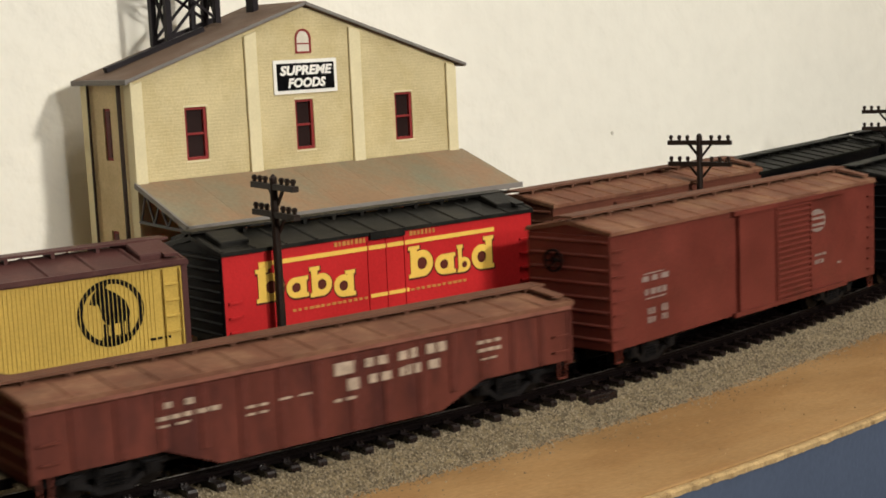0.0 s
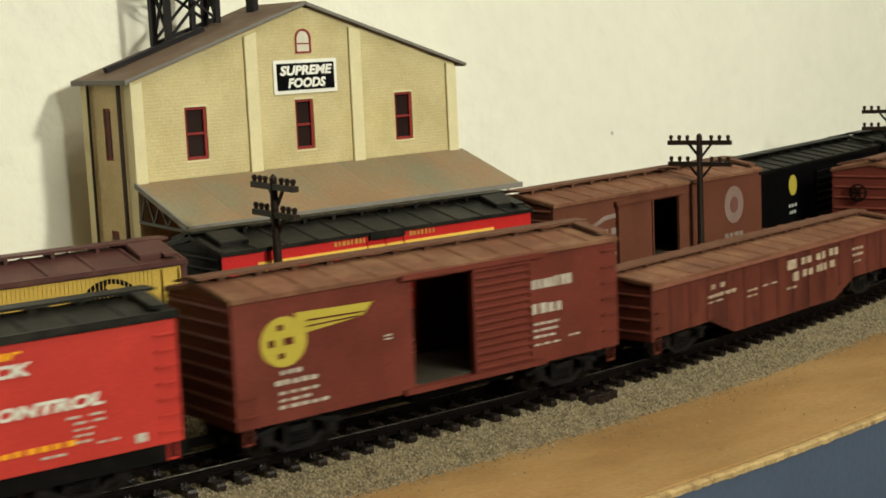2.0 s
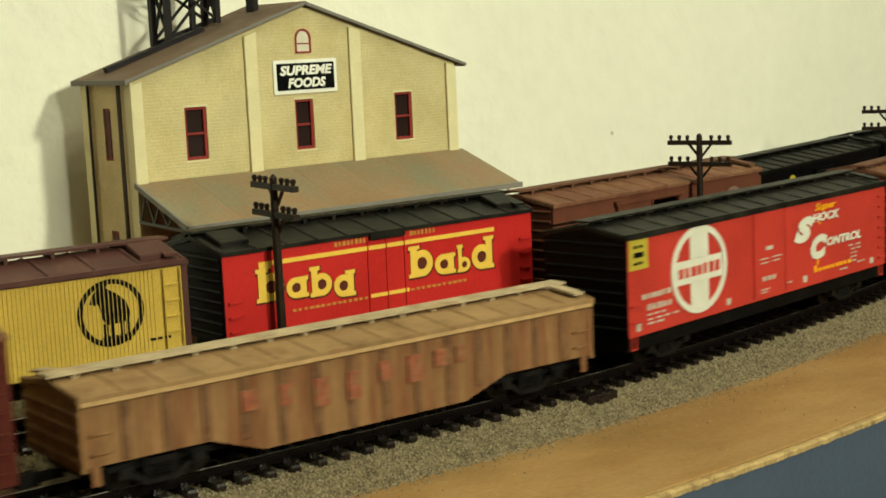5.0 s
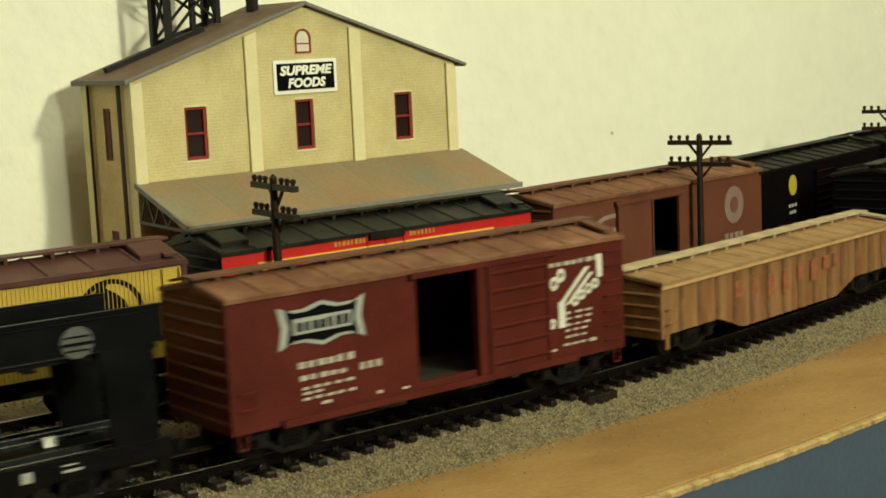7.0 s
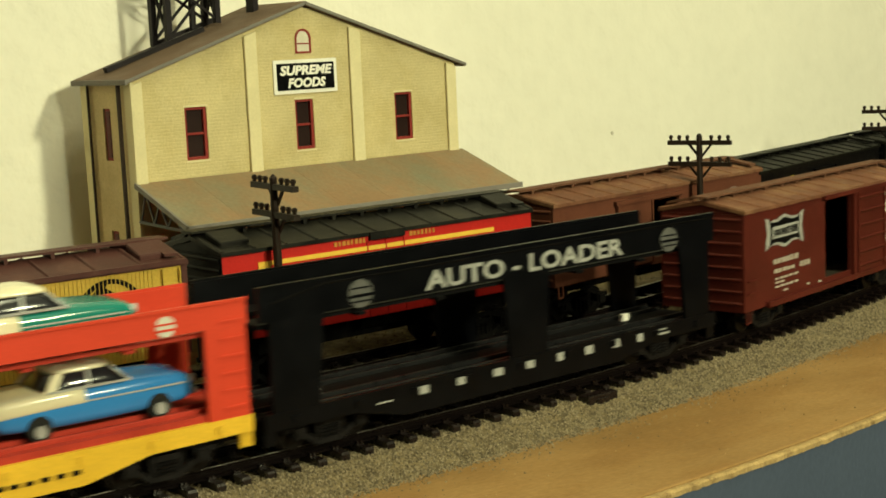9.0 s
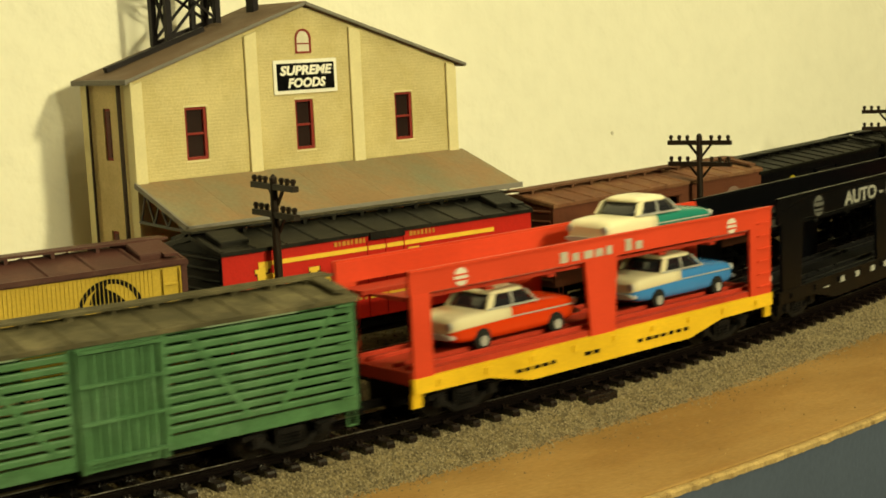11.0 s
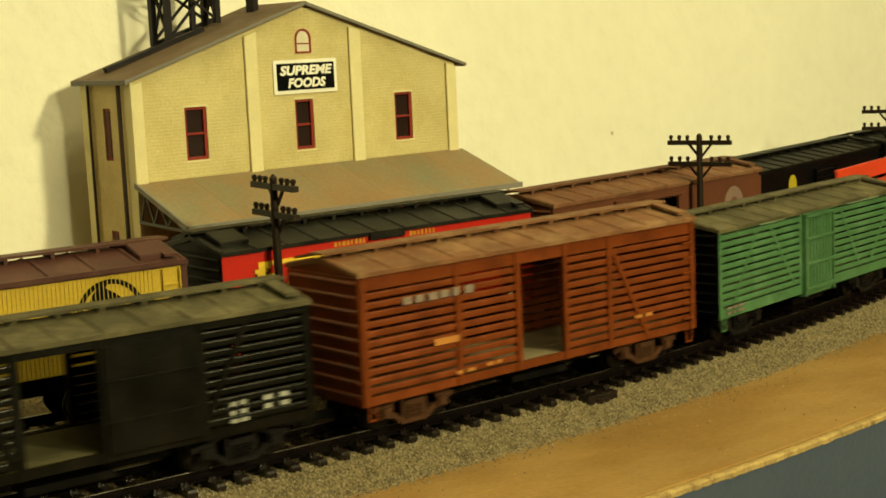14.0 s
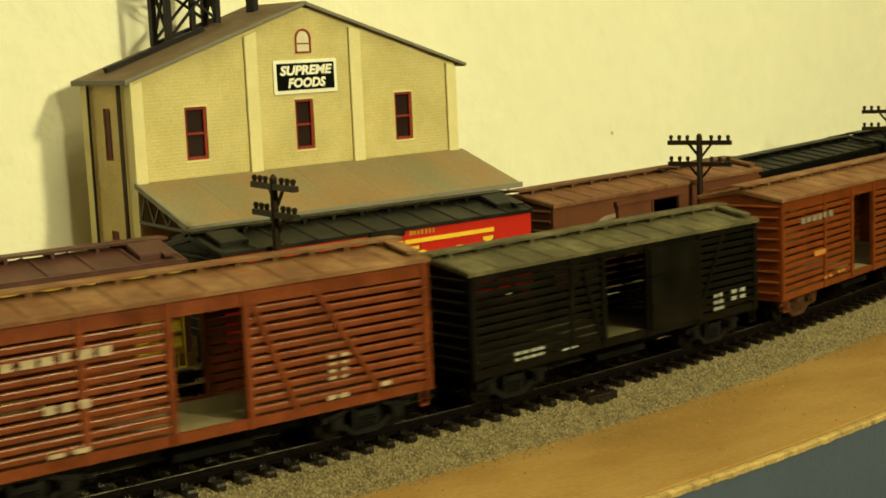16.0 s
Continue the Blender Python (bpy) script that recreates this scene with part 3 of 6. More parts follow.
for u0, u1 in WINDOWS:
    sash_window(u0, u1, 0.0826, 0.1011, (0.0918,))
for z0, z1 in ((0.0838, 0.1020), (0.030, 0.0590)):
    bm = bmesh.new()
    box(bm, UL + 0.0006, UL + 0.0014, 0.0155, 0.0205, z0, z1)
    side = part("window", bm, MAROON, house, "narrow maroon side window")
    bm = bmesh.new()
    box(bm, UL + 0.0003, UL + 0.0006, 0.0168, 0.0192, z0 + 0.001, z1 - 0.001)
    part("pane", bm, SASHDARK, side, "dark maroon pane")

# arched attic window
bm = bmesh.new()
for i in range(12):
    a0, a1 = i * math.pi / 12, (i + 1) * math.pi / 12
    prism(bm, [(0.0009 + r * math.cos(a), 0.1236 + r * 0.95 * math.sin(a)) for r, a in ((0.0036, a0), (0.0036, a1), (0.0028 if i > 5 else 0.0026, a1), (0.0028 if i > 5 else 0.0026, a0))], -0.0003, 0.0015)
for b in ((-0.0027, -0.0020, 0.1180, 0.1236), (0.0036, 0.0045, 0.1180, 0.1236), (-0.0020, 0.0036, 0.1180, 0.1187), (-0.0018, 0.0034, 0.1213, 0.1218)):
    box(bm, b[0], b[1], -0.0003, 0.0015, b[2], b[3])
arch = part("window", bm, MAROON, house, "maroon arched attic window")
bm = bmesh.new()
prism(bm, [(-0.0020, 0.1186), (0.0036, 0.1186), (0.0036, 0.1236)] + [(0.0009 + 0.0027 * math.cos(i * math.pi / 10), 0.1236 + 0.0026 * math.sin(i * math.pi / 10)) for i in range(1, 10)] + [(-0.0020, 0.1236)], -0.00015, 0.0004)
part("pane", bm, paint("pale_glass", (0.62, 0.58, 0.48), 0.25, 0.1, bump=0), arch, "pale glass pane")

# sign
bm = bmesh.new()
box(bm, -0.0134, 0.0155, -0.0006, -0.0001, 0.1034, 0.1158)
SIGNWHITE = paint("sign_white", (0.78, 0.76, 0.70), 0.6, 0.05, size=0.01)
sign = part("sign_board", bm, SIGNWHITE, house, "black name sign with a white border")
bm = bmesh.new()
box(bm, -0.0120, 0.0141, -0.0008, -0.00061, 0.1047, 0.1145)
part("sign_field", bm, BLACK, sign)
words("lettering", "SUPREME", -0.0108, 0.0131, 0.1101, 0.1137, -0.00095, SIGNWHITE, sign, 0.045, 0.18)
words("lettering", "FOODS", -0.0074, 0.0100, 0.1055, 0.1091, -0.00095, SIGNWHITE, sign, 0.045, 0.18)

# roof
for side in (0, 1):
    bm = bmesh.new()
    if side == 0:
        pts = ((UL - 0.0026, ZE - 0.0010), (UP, ZP + 0.0002), (UP, ZP + 0.0018), (UL - 0.0026, ZE + 0.0006))
    else:
        pts = ((UP + 0.0001, ZP + 0.0002), (UR + 0.0046, ZE - 0.0017), (UR + 0.0046, ZE - 0.0003), (UP + 0.0001, ZP + 0.0018))
    prism(bm, pts, -0.0018, DEPTH + 0.0024)
    roof = part("roof", bm, ROOFGREY, house, "weathered brown tar roof")
    bm = bmesh.new()
    if side == 0:
        prism(bm, ((UL - 0.0026, ZE - 0.0007), (UP, ZP + 0.0005), (UP, ZP + 0.0016), (UL - 0.0026, ZE + 0.0004)), -0.0023, -0.00181)
        prism(bm, ((UL - 0.0034, ZE - 0.0014), (UL - 0.00261, ZE - 0.0012), (UL - 0.00261, ZE + 0.0005), (UL - 0.0034, ZE + 0.0004)), -0.0023, DEPTH + 0.0026)
    else:
        prism(bm, ((UP + 0.0001, ZP + 0.0005), (UR + 0.0046, ZE - 0.0014), (UR + 0.0046, ZE - 0.0005), (UP + 0.0001, ZP + 0.0016)), -0.0023, -0.00181)
    part("bargeboard", bm, EDGEGREY, roof, "grey-brown roof edge board")

# roof tank stand: two bearers down the slope, braced legs, a deck


def on_roof(u, v, lift=0.0):
    return Vector((u, v, rake(u) + 0.0018 + lift))


stand = tagged(new("roof_tank_stand"), "dark steel tank stand on the warehouse roof", "tank stand")
stand.matrix_world = HOUSE
for v, low, high, wide in ((0.0228, -0.0685, -0.0275, 0.0024), (0.0315, -0.0440, -0.0160, 0.0018)):
    bm = bmesh.new()
    beam(bm, on_roof(low, v, 0.0008), on_roof(high, v, 0.0008), wide, 0.0018)
    part("bearer", bm, TOWER, stand)
LEGS = [(-0.0430, 0.0315), (-0.0415, 0.0235), (-0.0205, 0.0315), (-0.0205, 0.0235)]
TOP = 0.158
for u, v in LEGS:
    bm = bmesh.new()
    p = on_roof(u, v, 0.0006)
    beam(bm, p, (u, v, TOP), 0.0022, 0.0022)
    part("leg", bm, TOWER, stand)
for i, j in ((0, 1), (2, 3), (0, 2), (1, 3)):
    (u0, v0), (u1, v1) = LEGS[i], LEGS[j]
    a, b = on_roof(u0, v0, 0.002), on_roof(u1, v1, 0.002)
    for p, q in ((a, Vector((u1, v1, 0.1465))), (b, Vector((u0, v0, 0.1465))), (Vector((u0, v0, 0.1465)), Vector((u1, v1, 0.1465)))):
        bm = bmesh.new()
        beam(bm, p, q, 0.0009, 0.0009)
        part("brace", bm, TOWER, stand)
bm = bmesh.new()
rod(bm, on_roof(-0.0285, 0.0275, 0), (-0.0285, 0.0275, TOP), 0.0013)
part("pipe", bm, TOWER, stand)
bm = bmesh.new()
box(bm, -0.0450, -0.0160, 0.0180, 0.0345, TOP, TOP + 0.002)
part("deck", bm, TOWER, stand)
bm = bmesh.new()
prism(bm, ((-0.0075, rake(-0.0075) + 0.0010), (-0.0048, rake(-0.0048) + 0.0010), (-0.0048, 0.1475), (-0.0075, 0.1475)), 0.0185, 0.0235)
tagged(mesh("roof_vent", bm, TOWER, 0.0003), "dark square vent box on the warehouse ridge", "roof vent").matrix_world = HOUSE

# canopy over the loading side
CANZ0, CANZ1, CANY = 0.0766, 0.0645, -0.0365
canopy = tagged(new("canopy"), "rusty sheet metal canopy on brackets along the warehouse", "canopy")
canopy.matrix_world = HOUSE
PANELS = 7
for i in range(PANELS):
    u0 = -0.0718 - 0.0035 + i * 0.1502 / PANELS
    u1 = u0 + 0.1502 / PANELS - 0.00006
    bm = bmesh.new()
    # corners splay a little towards the front
    vs = [bm.verts.new(c) for c in ((u0 + 0.003, -0.0003, CANZ0), (u1 + 0.003, -0.0003, CANZ0), (u1, CANY, CANZ1), (u0, CANY, CANZ1),
                                    (u0 + 0.003, -0.0003, CANZ0 - 0.001), (u1 + 0.003, -0.0003, CANZ0 - 0.001), (u1, CANY, CANZ1 - 0.001), (u0, CANY, CANZ1 - 0.001))]
    for f in ((0, 1, 2, 3), (7, 6, 5, 4), (0, 4, 5, 1), (1, 5, 6, 2), (2, 6, 7, 3), (3, 7, 4, 0)):
        bm.faces.new([vs[k] for k in f])
    part("sheet", bm, TINROOF, canopy)
bm = bmesh.new()
box(bm, -0.0757, 0.0753, CANY - 0.0009, CANY - 0.0001, CANZ1 - 0.0018, CANZ1 + 0.0002)
part("front_edge", bm, EDGEGREY, canopy, "grey metal front edge")
bm = bmesh.new()
beam(bm, (-0.0730, -0.0003, CANZ0 - 0.0006), (-0.0757, CANY, CANZ1 - 0.0006), 0.0009, 0.0018)
part("side_edge", bm, EDGEGREY, canopy)
for u in (-0.0725, -0.040, -0.010, 0.020, 0.050, 0.0725):
    bm = bmesh.new()
    beam(bm, (u, -0.001, 0.0635), (u, CANY + 0.004, CANZ1 - 0.0024), 0.0008, 0.0009)
    for k in range(4):
        y0 = -0.002 - k * 0.0085
        lo = 0.0635 + (CANZ1 - 0.0024 - 0.0635) * (-y0 / 0.0325)
        hi = CANZ0 - 0.001 + (CANZ1 - CANZ0) * (-(y0 - 0.004) / 0.0365)
        beam(bm, (u, y0, lo), (u, y0 - 0.004, hi), 0.0006, 0.0006)
        if k < 3:
            beam(bm, (u, y0 - 0.004, hi), (u, y0 - 0.0085, lo), 0.0006, 0.0006)
    part("bracket", bm, BRACKET, canopy, "grey truss bracket")

# ---- telegraph poles ----


def telegraph_pole(s, off, turn, down, half):
    x, y, _ = track_at(s, off)
    root = tagged(new("telegraph_pole"), "dark brown plastic telegraph pole with two crossarms", "telegraph pole", "telegraph poles along the line")
    root.matrix_world = pose(x, y, 0.0, 0, 0, turn)
    bm = bmesh.new()
    rod(bm, (0, 0, 0.002), (0, 0, 0.0815 - down), 0.0016, 10, 0.0012)
    rod(bm, (0, 0, 0.0815 - down), (0, 0, 0.0826 - down), 0.0012, 10, 0.0003)
    part("post", bm, POLE, root)
    bm = bmesh.new()
    box(bm, -0.006, 0.006, -0.006, 0.006, 0.0, 0.0034)
    part("base", bm, POLE, root, bevel=0.0008)
    for z in (0.0788 - down, 0.0703 - down):
        bm = bmesh.new()
        box(bm, -half, half, -0.0011, 0.0009, z - 0.0009, z + 0.0009)
        arm = part("crossarm", bm, POLE, root)
        for u in [half * k for k in (-0.91, -0.64, -0.38, 0.38, 0.64, 0.91)]:
            bm = bmesh.new()
            rod(bm, (u, 0, z + 0.0009), (u, 0, z + 0.0030), 0.00062, 6)
            rod(bm, (u, 0, z + 0.0017), (u, 0, z + 0.0026), 0.00088, 6)
            part("insulator", bm, POLE, arm)
        for k in (-1, 1):
            bm = bmesh.new()
            beam(bm, (k * 0.0048, -0.0008, z - 0.0006), (k * 0.0006, -0.0008, z - 0.0056), 0.0008, 0.0008)
            part("brace", bm, POLE, arm)
    return root


telegraph_pole(0.2285, 0.0306, 85, 0.0, 0.0145)
telegraph_pole(0.4430, 0.0306, 110, 0.0031, 0.0133)
telegraph_pole(0.6480, 0.0306, 112, 0.0036, 0.0133)

# ---- rolling stock: x along the car, -y faces the viewer, z from the baseboard ----
W = 0.0172
CARS = []


def data_of(name, bm, material, bevel=0.0):
    ob = mesh(name, bm, material, bevel)
    me = ob.data
    bpy.data.objects.remove(ob)
    return me


def frame_mesh(material):
    bm = bmesh.new()
    prism(bm, ((-0.0150, 0.0046), (-0.0090, 0.0058), (-0.0048, 0.0074), (0.0048, 0.0074), (0.0090, 0.0058), (0.0150, 0.0046), (0.0150, 0.0062), (0.0095, 0.0072), (0.0050, 0.0088), (-0.0050, 0.0088), (-0.0095, 0.0072), (-0.0150, 0.0062)), -0.0009, 0.0008)
    prism(bm, ((-0.0130, 0.0026), (-0.0078, 0.0020), (-0.0046, -0.0004), (0.0046, -0.0004), (0.0078, 0.0020), (0.0130, 0.0026), (0.0130, 0.0038), (0.0070, 0.0034), (0.0040, 0.0010), (-0.0040, 0.0010), (-0.0070, 0.0034), (-0.0130, 0.0038)), -0.0009, 0.0008)
    for x in (-0.0105, 0.0105):
        box(bm, x - 0.0022, x + 0.0022, -0.0014, -0.0007, 0.0024, 0.0064)
        box(bm, x - 0.0016, x + 0.0016, -0.0022, -0.0014, 0.0030, 0.0058)
    for x in (-0.0040, 0.0040):
        box(bm, x - 0.0006, x + 0.0006, -0.0009, 0.0008, 0.0008, 0.0076)
    for x in (-0.0022, 0.0, 0.0022):
        for k in range(4):
            rod(bm, (x, -0.0006, 0.0011 + k * 0.0010), (x, -0.0006, 0.0016 + k * 0.0010), 0.0010, 8)
        rod(bm, (x, -0.0006, 0.0010), (x, -0.0006, 0.0052), 0.0006, 6)
    box(bm, -0.0034, 0.0034, -0.0016, 0.0004, 0.0050, 0.0066)
    return data_of("side_frame", bm, material)


FRAMES = {}
bm = bmesh.new()
rod(bm, (0, -0.0012, 0), (0, 0.0012, 0), 0.0050, 20)
rod(bm, (0, 0.0010, 0), (0, 0.0017, 0), 0.0057, 20)
rod(bm, (0, -0.0018, 0), (0, -0.0012, 0), 0.0016, 10)
WHEEL = data_of("wheel", bm, STEEL)
bm = bmesh.new()
box(bm, -0.0022, 0.0022, -0.0125, 0.0125, 0.0125, 0.0155)
box(bm, -0.0125, 0.0125, -0.0012, 0.0012, 0.0135, 0.0147)
BOLSTER = data_of("truck", bm, UNDER)
bm = bmesh.new()
box(bm, -0.0040, 0.0040, -0.0013, 0.0013, 0.0138, 0.0160)
box(bm, 0.0030, 0.0062, -0.0020, 0.0008, 0.0128, 0.0166)
COUPLER = data_of("coupler", bm, UNDER, 0.0002)


def running_gear(root, L, inset, material, lift=0.0):
    if material.name not in FRAMES:
        FRAMES[material.name] = frame_mesh(material)
    for k in (-1, 1):
        cx = k * (L / 2 - inset)
        truck = share("truck", BOLSTER, root, (cx, 0, lift))
        for side in (-1, 1):
            share("side_frame", FRAMES[material.name], truck, (0, side * 0.0122, RAIL_Z + 0.0012), math.pi if side > 0 else 0)
            for x in (-0.0105, 0.0105):
                share("wheel", WHEEL, truck, (x, side * 0.0086, RAIL_Z + 0.0050), math.pi if side > 0 else 0)
        share("coupler", COUPLER, root, (k * (L / 2 + 0.0022), 0, lift), 0 if k > 0 else math.pi)


def roof(root, L, eave, material, walk_material, rise=0.0034, panels=12, edge=None, hatches=()):
    w, o = W + 0.0007, 0.0007
    bm = bmesh.new()
    prism_x(bm, ((-w, eave - 0.0010), (-w, eave + 0.0002), (0, eave + rise), (w, eave + 0.0002), (w, eave - 0.0010), (0, eave + rise - 0.0014)), -L / 2 - o, L / 2 + o)
    r = part("roof", bm, material, root)
    for k in (-1, 1):
        bm = bmesh.new()
        for i in range(panels + 1):
            x = -L / 2 + L * i / panels
            for t in (x,):
                vs = []
                for dx, up in ((-0.00075, 0.0), (-0.0003, 0.00055), (0.0003, 0.00055), (0.00075, 0.0)):
                    vs.append((dx, up))
                a = [bm.verts.new((t + dx, k * (w - 0.0002), eave + 0.0001 + up)) for dx, up in vs]
                b = [bm.verts.new((t + dx, k * 0.0032, eave + rise - 0.0006 + up)) for dx, up in vs]
                bm.faces.new(a)
                bm.faces.new(b[::-1])
                for q in range(4):
                    bm.faces.new((a[q], b[q], b[(q + 1) % 4], a[(q + 1) % 4]))
        part("seam_ribs", bm, material, r)
    bm = bmesh.new()
    for y in (-0.0023, 0.0, 0.0023):
        box(bm, -L / 2 - 0.0018, L / 2 + 0.0018, y - 0.00105, y + 0.00105, eave + rise + 0.0009, eave + rise + 0.0016)
    for i in range(panels):
        x = -L / 2 + L * (i + 0.5) / panels
        box(bm, x - 0.0006, x + 0.0006, -0.0030, 0.0030, eave + rise - 0.0006, eave + rise + 0.0009)
    part("roof_walk", bm, walk_material, root)
    for k in (-1, 1):
        bm = bmesh.new()
        x = k * (L / 2 - 0.0035)
        prism_x(bm, ((-k * 0.0036, eave + rise + 0.0003), (-k * 0.0155, eave + 0.0016), (-k * 0.0155, eave + 0.0024), (-k * 0.0036, eave + rise + 0.0013)), x - 0.0022, x + 0.0022)
        part("side_platform", bm, walk_material, root)
    for x in hatches:
        for k in (-1, 1):
            bm = bmesh.new()
            prism_x(bm, ((k * 0.0045, eave + rise - 0.0012), (k * 0.0135, eave + 0.0004), (k * 0.0135, eave + 0.0028), (k * 0.0045, eave + rise + 0.0014)), x - 0.0052, x + 0.0052)
            part("ice_hatch", bm, material, root, bevel=0.0003)
    return r


def ends(root, L, eave, sill, material, ribs=8, brake=None):
    for k in (-1, 1):
        bm = bmesh.new()
        x0, x1 = sorted((k * L / 2, k * (L / 2 - 0.0012)))
        prism_x(bm, ((-W + 0.0002, sill), (W - 0.0002, sill), (W - 0.0002, eave - 0.0006), (0, eave + 0.0024), (-W + 0.0002, eave - 0.0006)), x0, x1)
        x0, x1 = sorted((k * (L / 2 + 0.00003), k * (L / 2 + 0.0004)))
        prism_x(bm, ((-W + 0.00005, sill), (W - 0.00005, sill), (W - 0.00005, eave - 0.0012), (-W + 0.00005, eave - 0.0012)), x0, x1)
        e = part("end_wall", bm, material, root)
        bm = bmesh.new()
        for i in range(ribs):
            z = sill + (eave - sill) * (i + 0.7) / (ribs + 0.4)
            prism(bm, ((k * L / 2, z - 0.0010), (k * (L / 2 + 0.0009), z - 0.0002), (k * (L / 2 + 0.0009), z + 0.0002), (k * L / 2, z + 0.0010)), -W + 0.0012, W - 0.0012)
        part("end_ribs", bm, material, e)
    if brake:
        bm = bmesh.new()
        k = brake
        for i in range(16):
            a0, a1 = i * math.tau / 16, (i + 1) * math.tau / 16
            beam(bm, (k * (L / 2 + 0.0022), 0.005 + 0.0036 * math.cos(a0), eave - 0.010 + 0.0036 * math.sin(a0)), (k * (L / 2 + 0.0022), 0.005 + 0.0036 * math.cos(a1), eave - 0.010 + 0.0036 * math.sin(a1)), 0.0007, 0.0007)
        for i in range(3):
            a = i * math.pi / 3
            beam(bm, (k * (L / 2 + 0.0022), 0.005 - 0.0036 * math.cos(a), eave - 0.010 - 0.0036 * math.sin(a)), (k * (L / 2 + 0.0022), 0.005 + 0.0036 * math.cos(a), eave - 0.010 + 0.0036 * math.sin(a)), 0.0005, 0.0005)
        rod(bm, (k * L / 2, 0.005, eave - 0.010), (k * (L / 2 + 0.0025), 0.005, eave - 0.010), 0.0008)
        part("brake_wheel", bm, UNDER, root)


def side(root, L, y0, y1, z0, z1, material, hole=None, name="side_wall"):
    bm = bmesh.new()
    if hole:
        a, b, c, d = hole
        box(bm, -L / 2, a, y0, y1, z0, z1)
        box(bm, b, L / 2, y0, y1, z0, z1)
        box(bm, a, b, y0, y1, d, z1)
        box(bm, a, b, y0, y1, z0, c)
    else:
        box(bm, -L / 2, L / 2, y0, y1, z0, z1)
    return part(name, bm, material, root)


def rungs(root, material, x0, x1, zs, parent=None):
    for z in zs:
        bm = bmesh.new()
        box(bm, x0, x1, -W - 0.0007, -W - 0.0003, z - 0.00030, z + 0.00030)
        box(bm, x0, x0 + 0.0004, -W - 0.0007, -W + 0.0002, z - 0.00030, z + 0.00030)
        box(bm, x1 - 0.0004, x1, -W - 0.0007, -W + 0.0002, z - 0.00030, z + 0.00030)
        part("rung", bm, material, root)


def ribbed_door(root, x0, x1, z0, z1, material, ribs, name="door"):
    bm = bmesh.new()
    box(bm, x0, x1, -W - 0.0011, -W - 0.0001, z0, z1)
    d = part(name, bm, material, root)
    bm = bmesh.new()
    for i in range(ribs):
        z = z0 + (z1 - z0) * (i + 0.5) / ribs
        prism_x(bm, ((-W - 0.0011, z - 0.0008), (-W - 0.0017, z - 0.0001), (-W - 0.0017, z + 0.0003), (-W - 0.0011, z + 0.0006)), x0 + 0.0007, x1 - 0.0007)
    if ribs:
        part("door_ribs", bm, material, d)
    for x in (x0, x1 - 0.0008):
        bm = bmesh.new()
        box(bm, x, x + 0.0008, -W - 0.0017, -W - 0.0011, z0, z1)
        part("door_edge", bm, material, d)
    return d


def rail_strip(root, x0, x1, z, material, name="door_track", h=0.0008, d=0.0017):
    bm = bmesh.new()
    box(bm, x0, x1, -W - d, -W - 0.0001, z - h, z + h)
    part(name, bm, material, root)


def start_car(name, label, category, span, moving=True, group="cars of the moving freight train"):
    root = tagged(new(name), label, category, group)
    L = span[1] - span[0]
    if moving:
        CARS.append((root, (span[0] + span[1]) / 2, L * 0.36, None))
    else:
        root.matrix_world = car_pose((span[0] + span[1]) / 2, L * 0.36, 8, 0, BACK)
    return root, L


def car_pose(mid, half, t, extra, off=0.0):
    s = mid + 0.10873 * (t - 8) + extra
    x0, y0, _ = track_at(s - half, off)
    x1, y1, _ = track_at(s + half, off)
    return pose((x0 + x1) / 2, (y0 + y1) / 2, 0, 0, 0, math.degrees(math.atan2(y1 - y0, x1 - x0)))


def marks(root, L, rows, material, label="", name="lettering", y=-W):
    """Block writing: rows of (u0, u1, z0, z1, blocks) in millimetres from the car's near left end."""
    if material == WHITE:
        material = MARKWHITE
    bm = bmesh.new()
    bars(bm, [(u0 / 1000 - L / 2, u1 / 1000 - L / 2, z0 / 1000, z1 / 1000, n) for u0, u1, z0, z1, n in rows], y - 0.0001)
    return tagged(part(name, bm, material, root, label), kind="stuff")


def flat(root, L, polys, material, label="", name="emblem", y=-W, depth=0.00025):
    for pts in polys:
        bm = bmesh.new()
        prism(bm, [(u / 1000 - L / 2, z / 1000) for u, z in pts], y - depth, y + 0.0002)
        part(name, bm, material, root, label)


def rounds(root, L, discs, material, label="", name="emblem", y=-W, depth=0.00025):
    for u, z, rx, rz, inner in discs:
        bm = bmesh.new()
        disc(bm, u / 1000 - L / 2, z / 1000, rx / 1000, rz / 1000, y - depth, y + 0.0002, 32, inner)
        part(name, bm, material, root, label)


def rect(u0, u1, z0, z1):
    return ((u0, z0), (u1, z0), (u1, z1), (u0, z1))


def stirrups(root, L, sill, material):
    """A bent step below each near corner."""
    for x in (-L / 2 + 0.0015, L / 2 - 0.0045):
        bm = bmesh.new()
        z = sill - 0.0045
        prism(bm, ((x, sill), (x, z), (x + 0.0030, z), (x + 0.0030, sill), (x + 0.0025, sill), (x + 0.0025, z + 0.0005), (x + 0.0005, z + 0.0005), (x + 0.0005, sill)), -W + 0.0001, -W + 0.0006)
        part("step", bm, material, root)


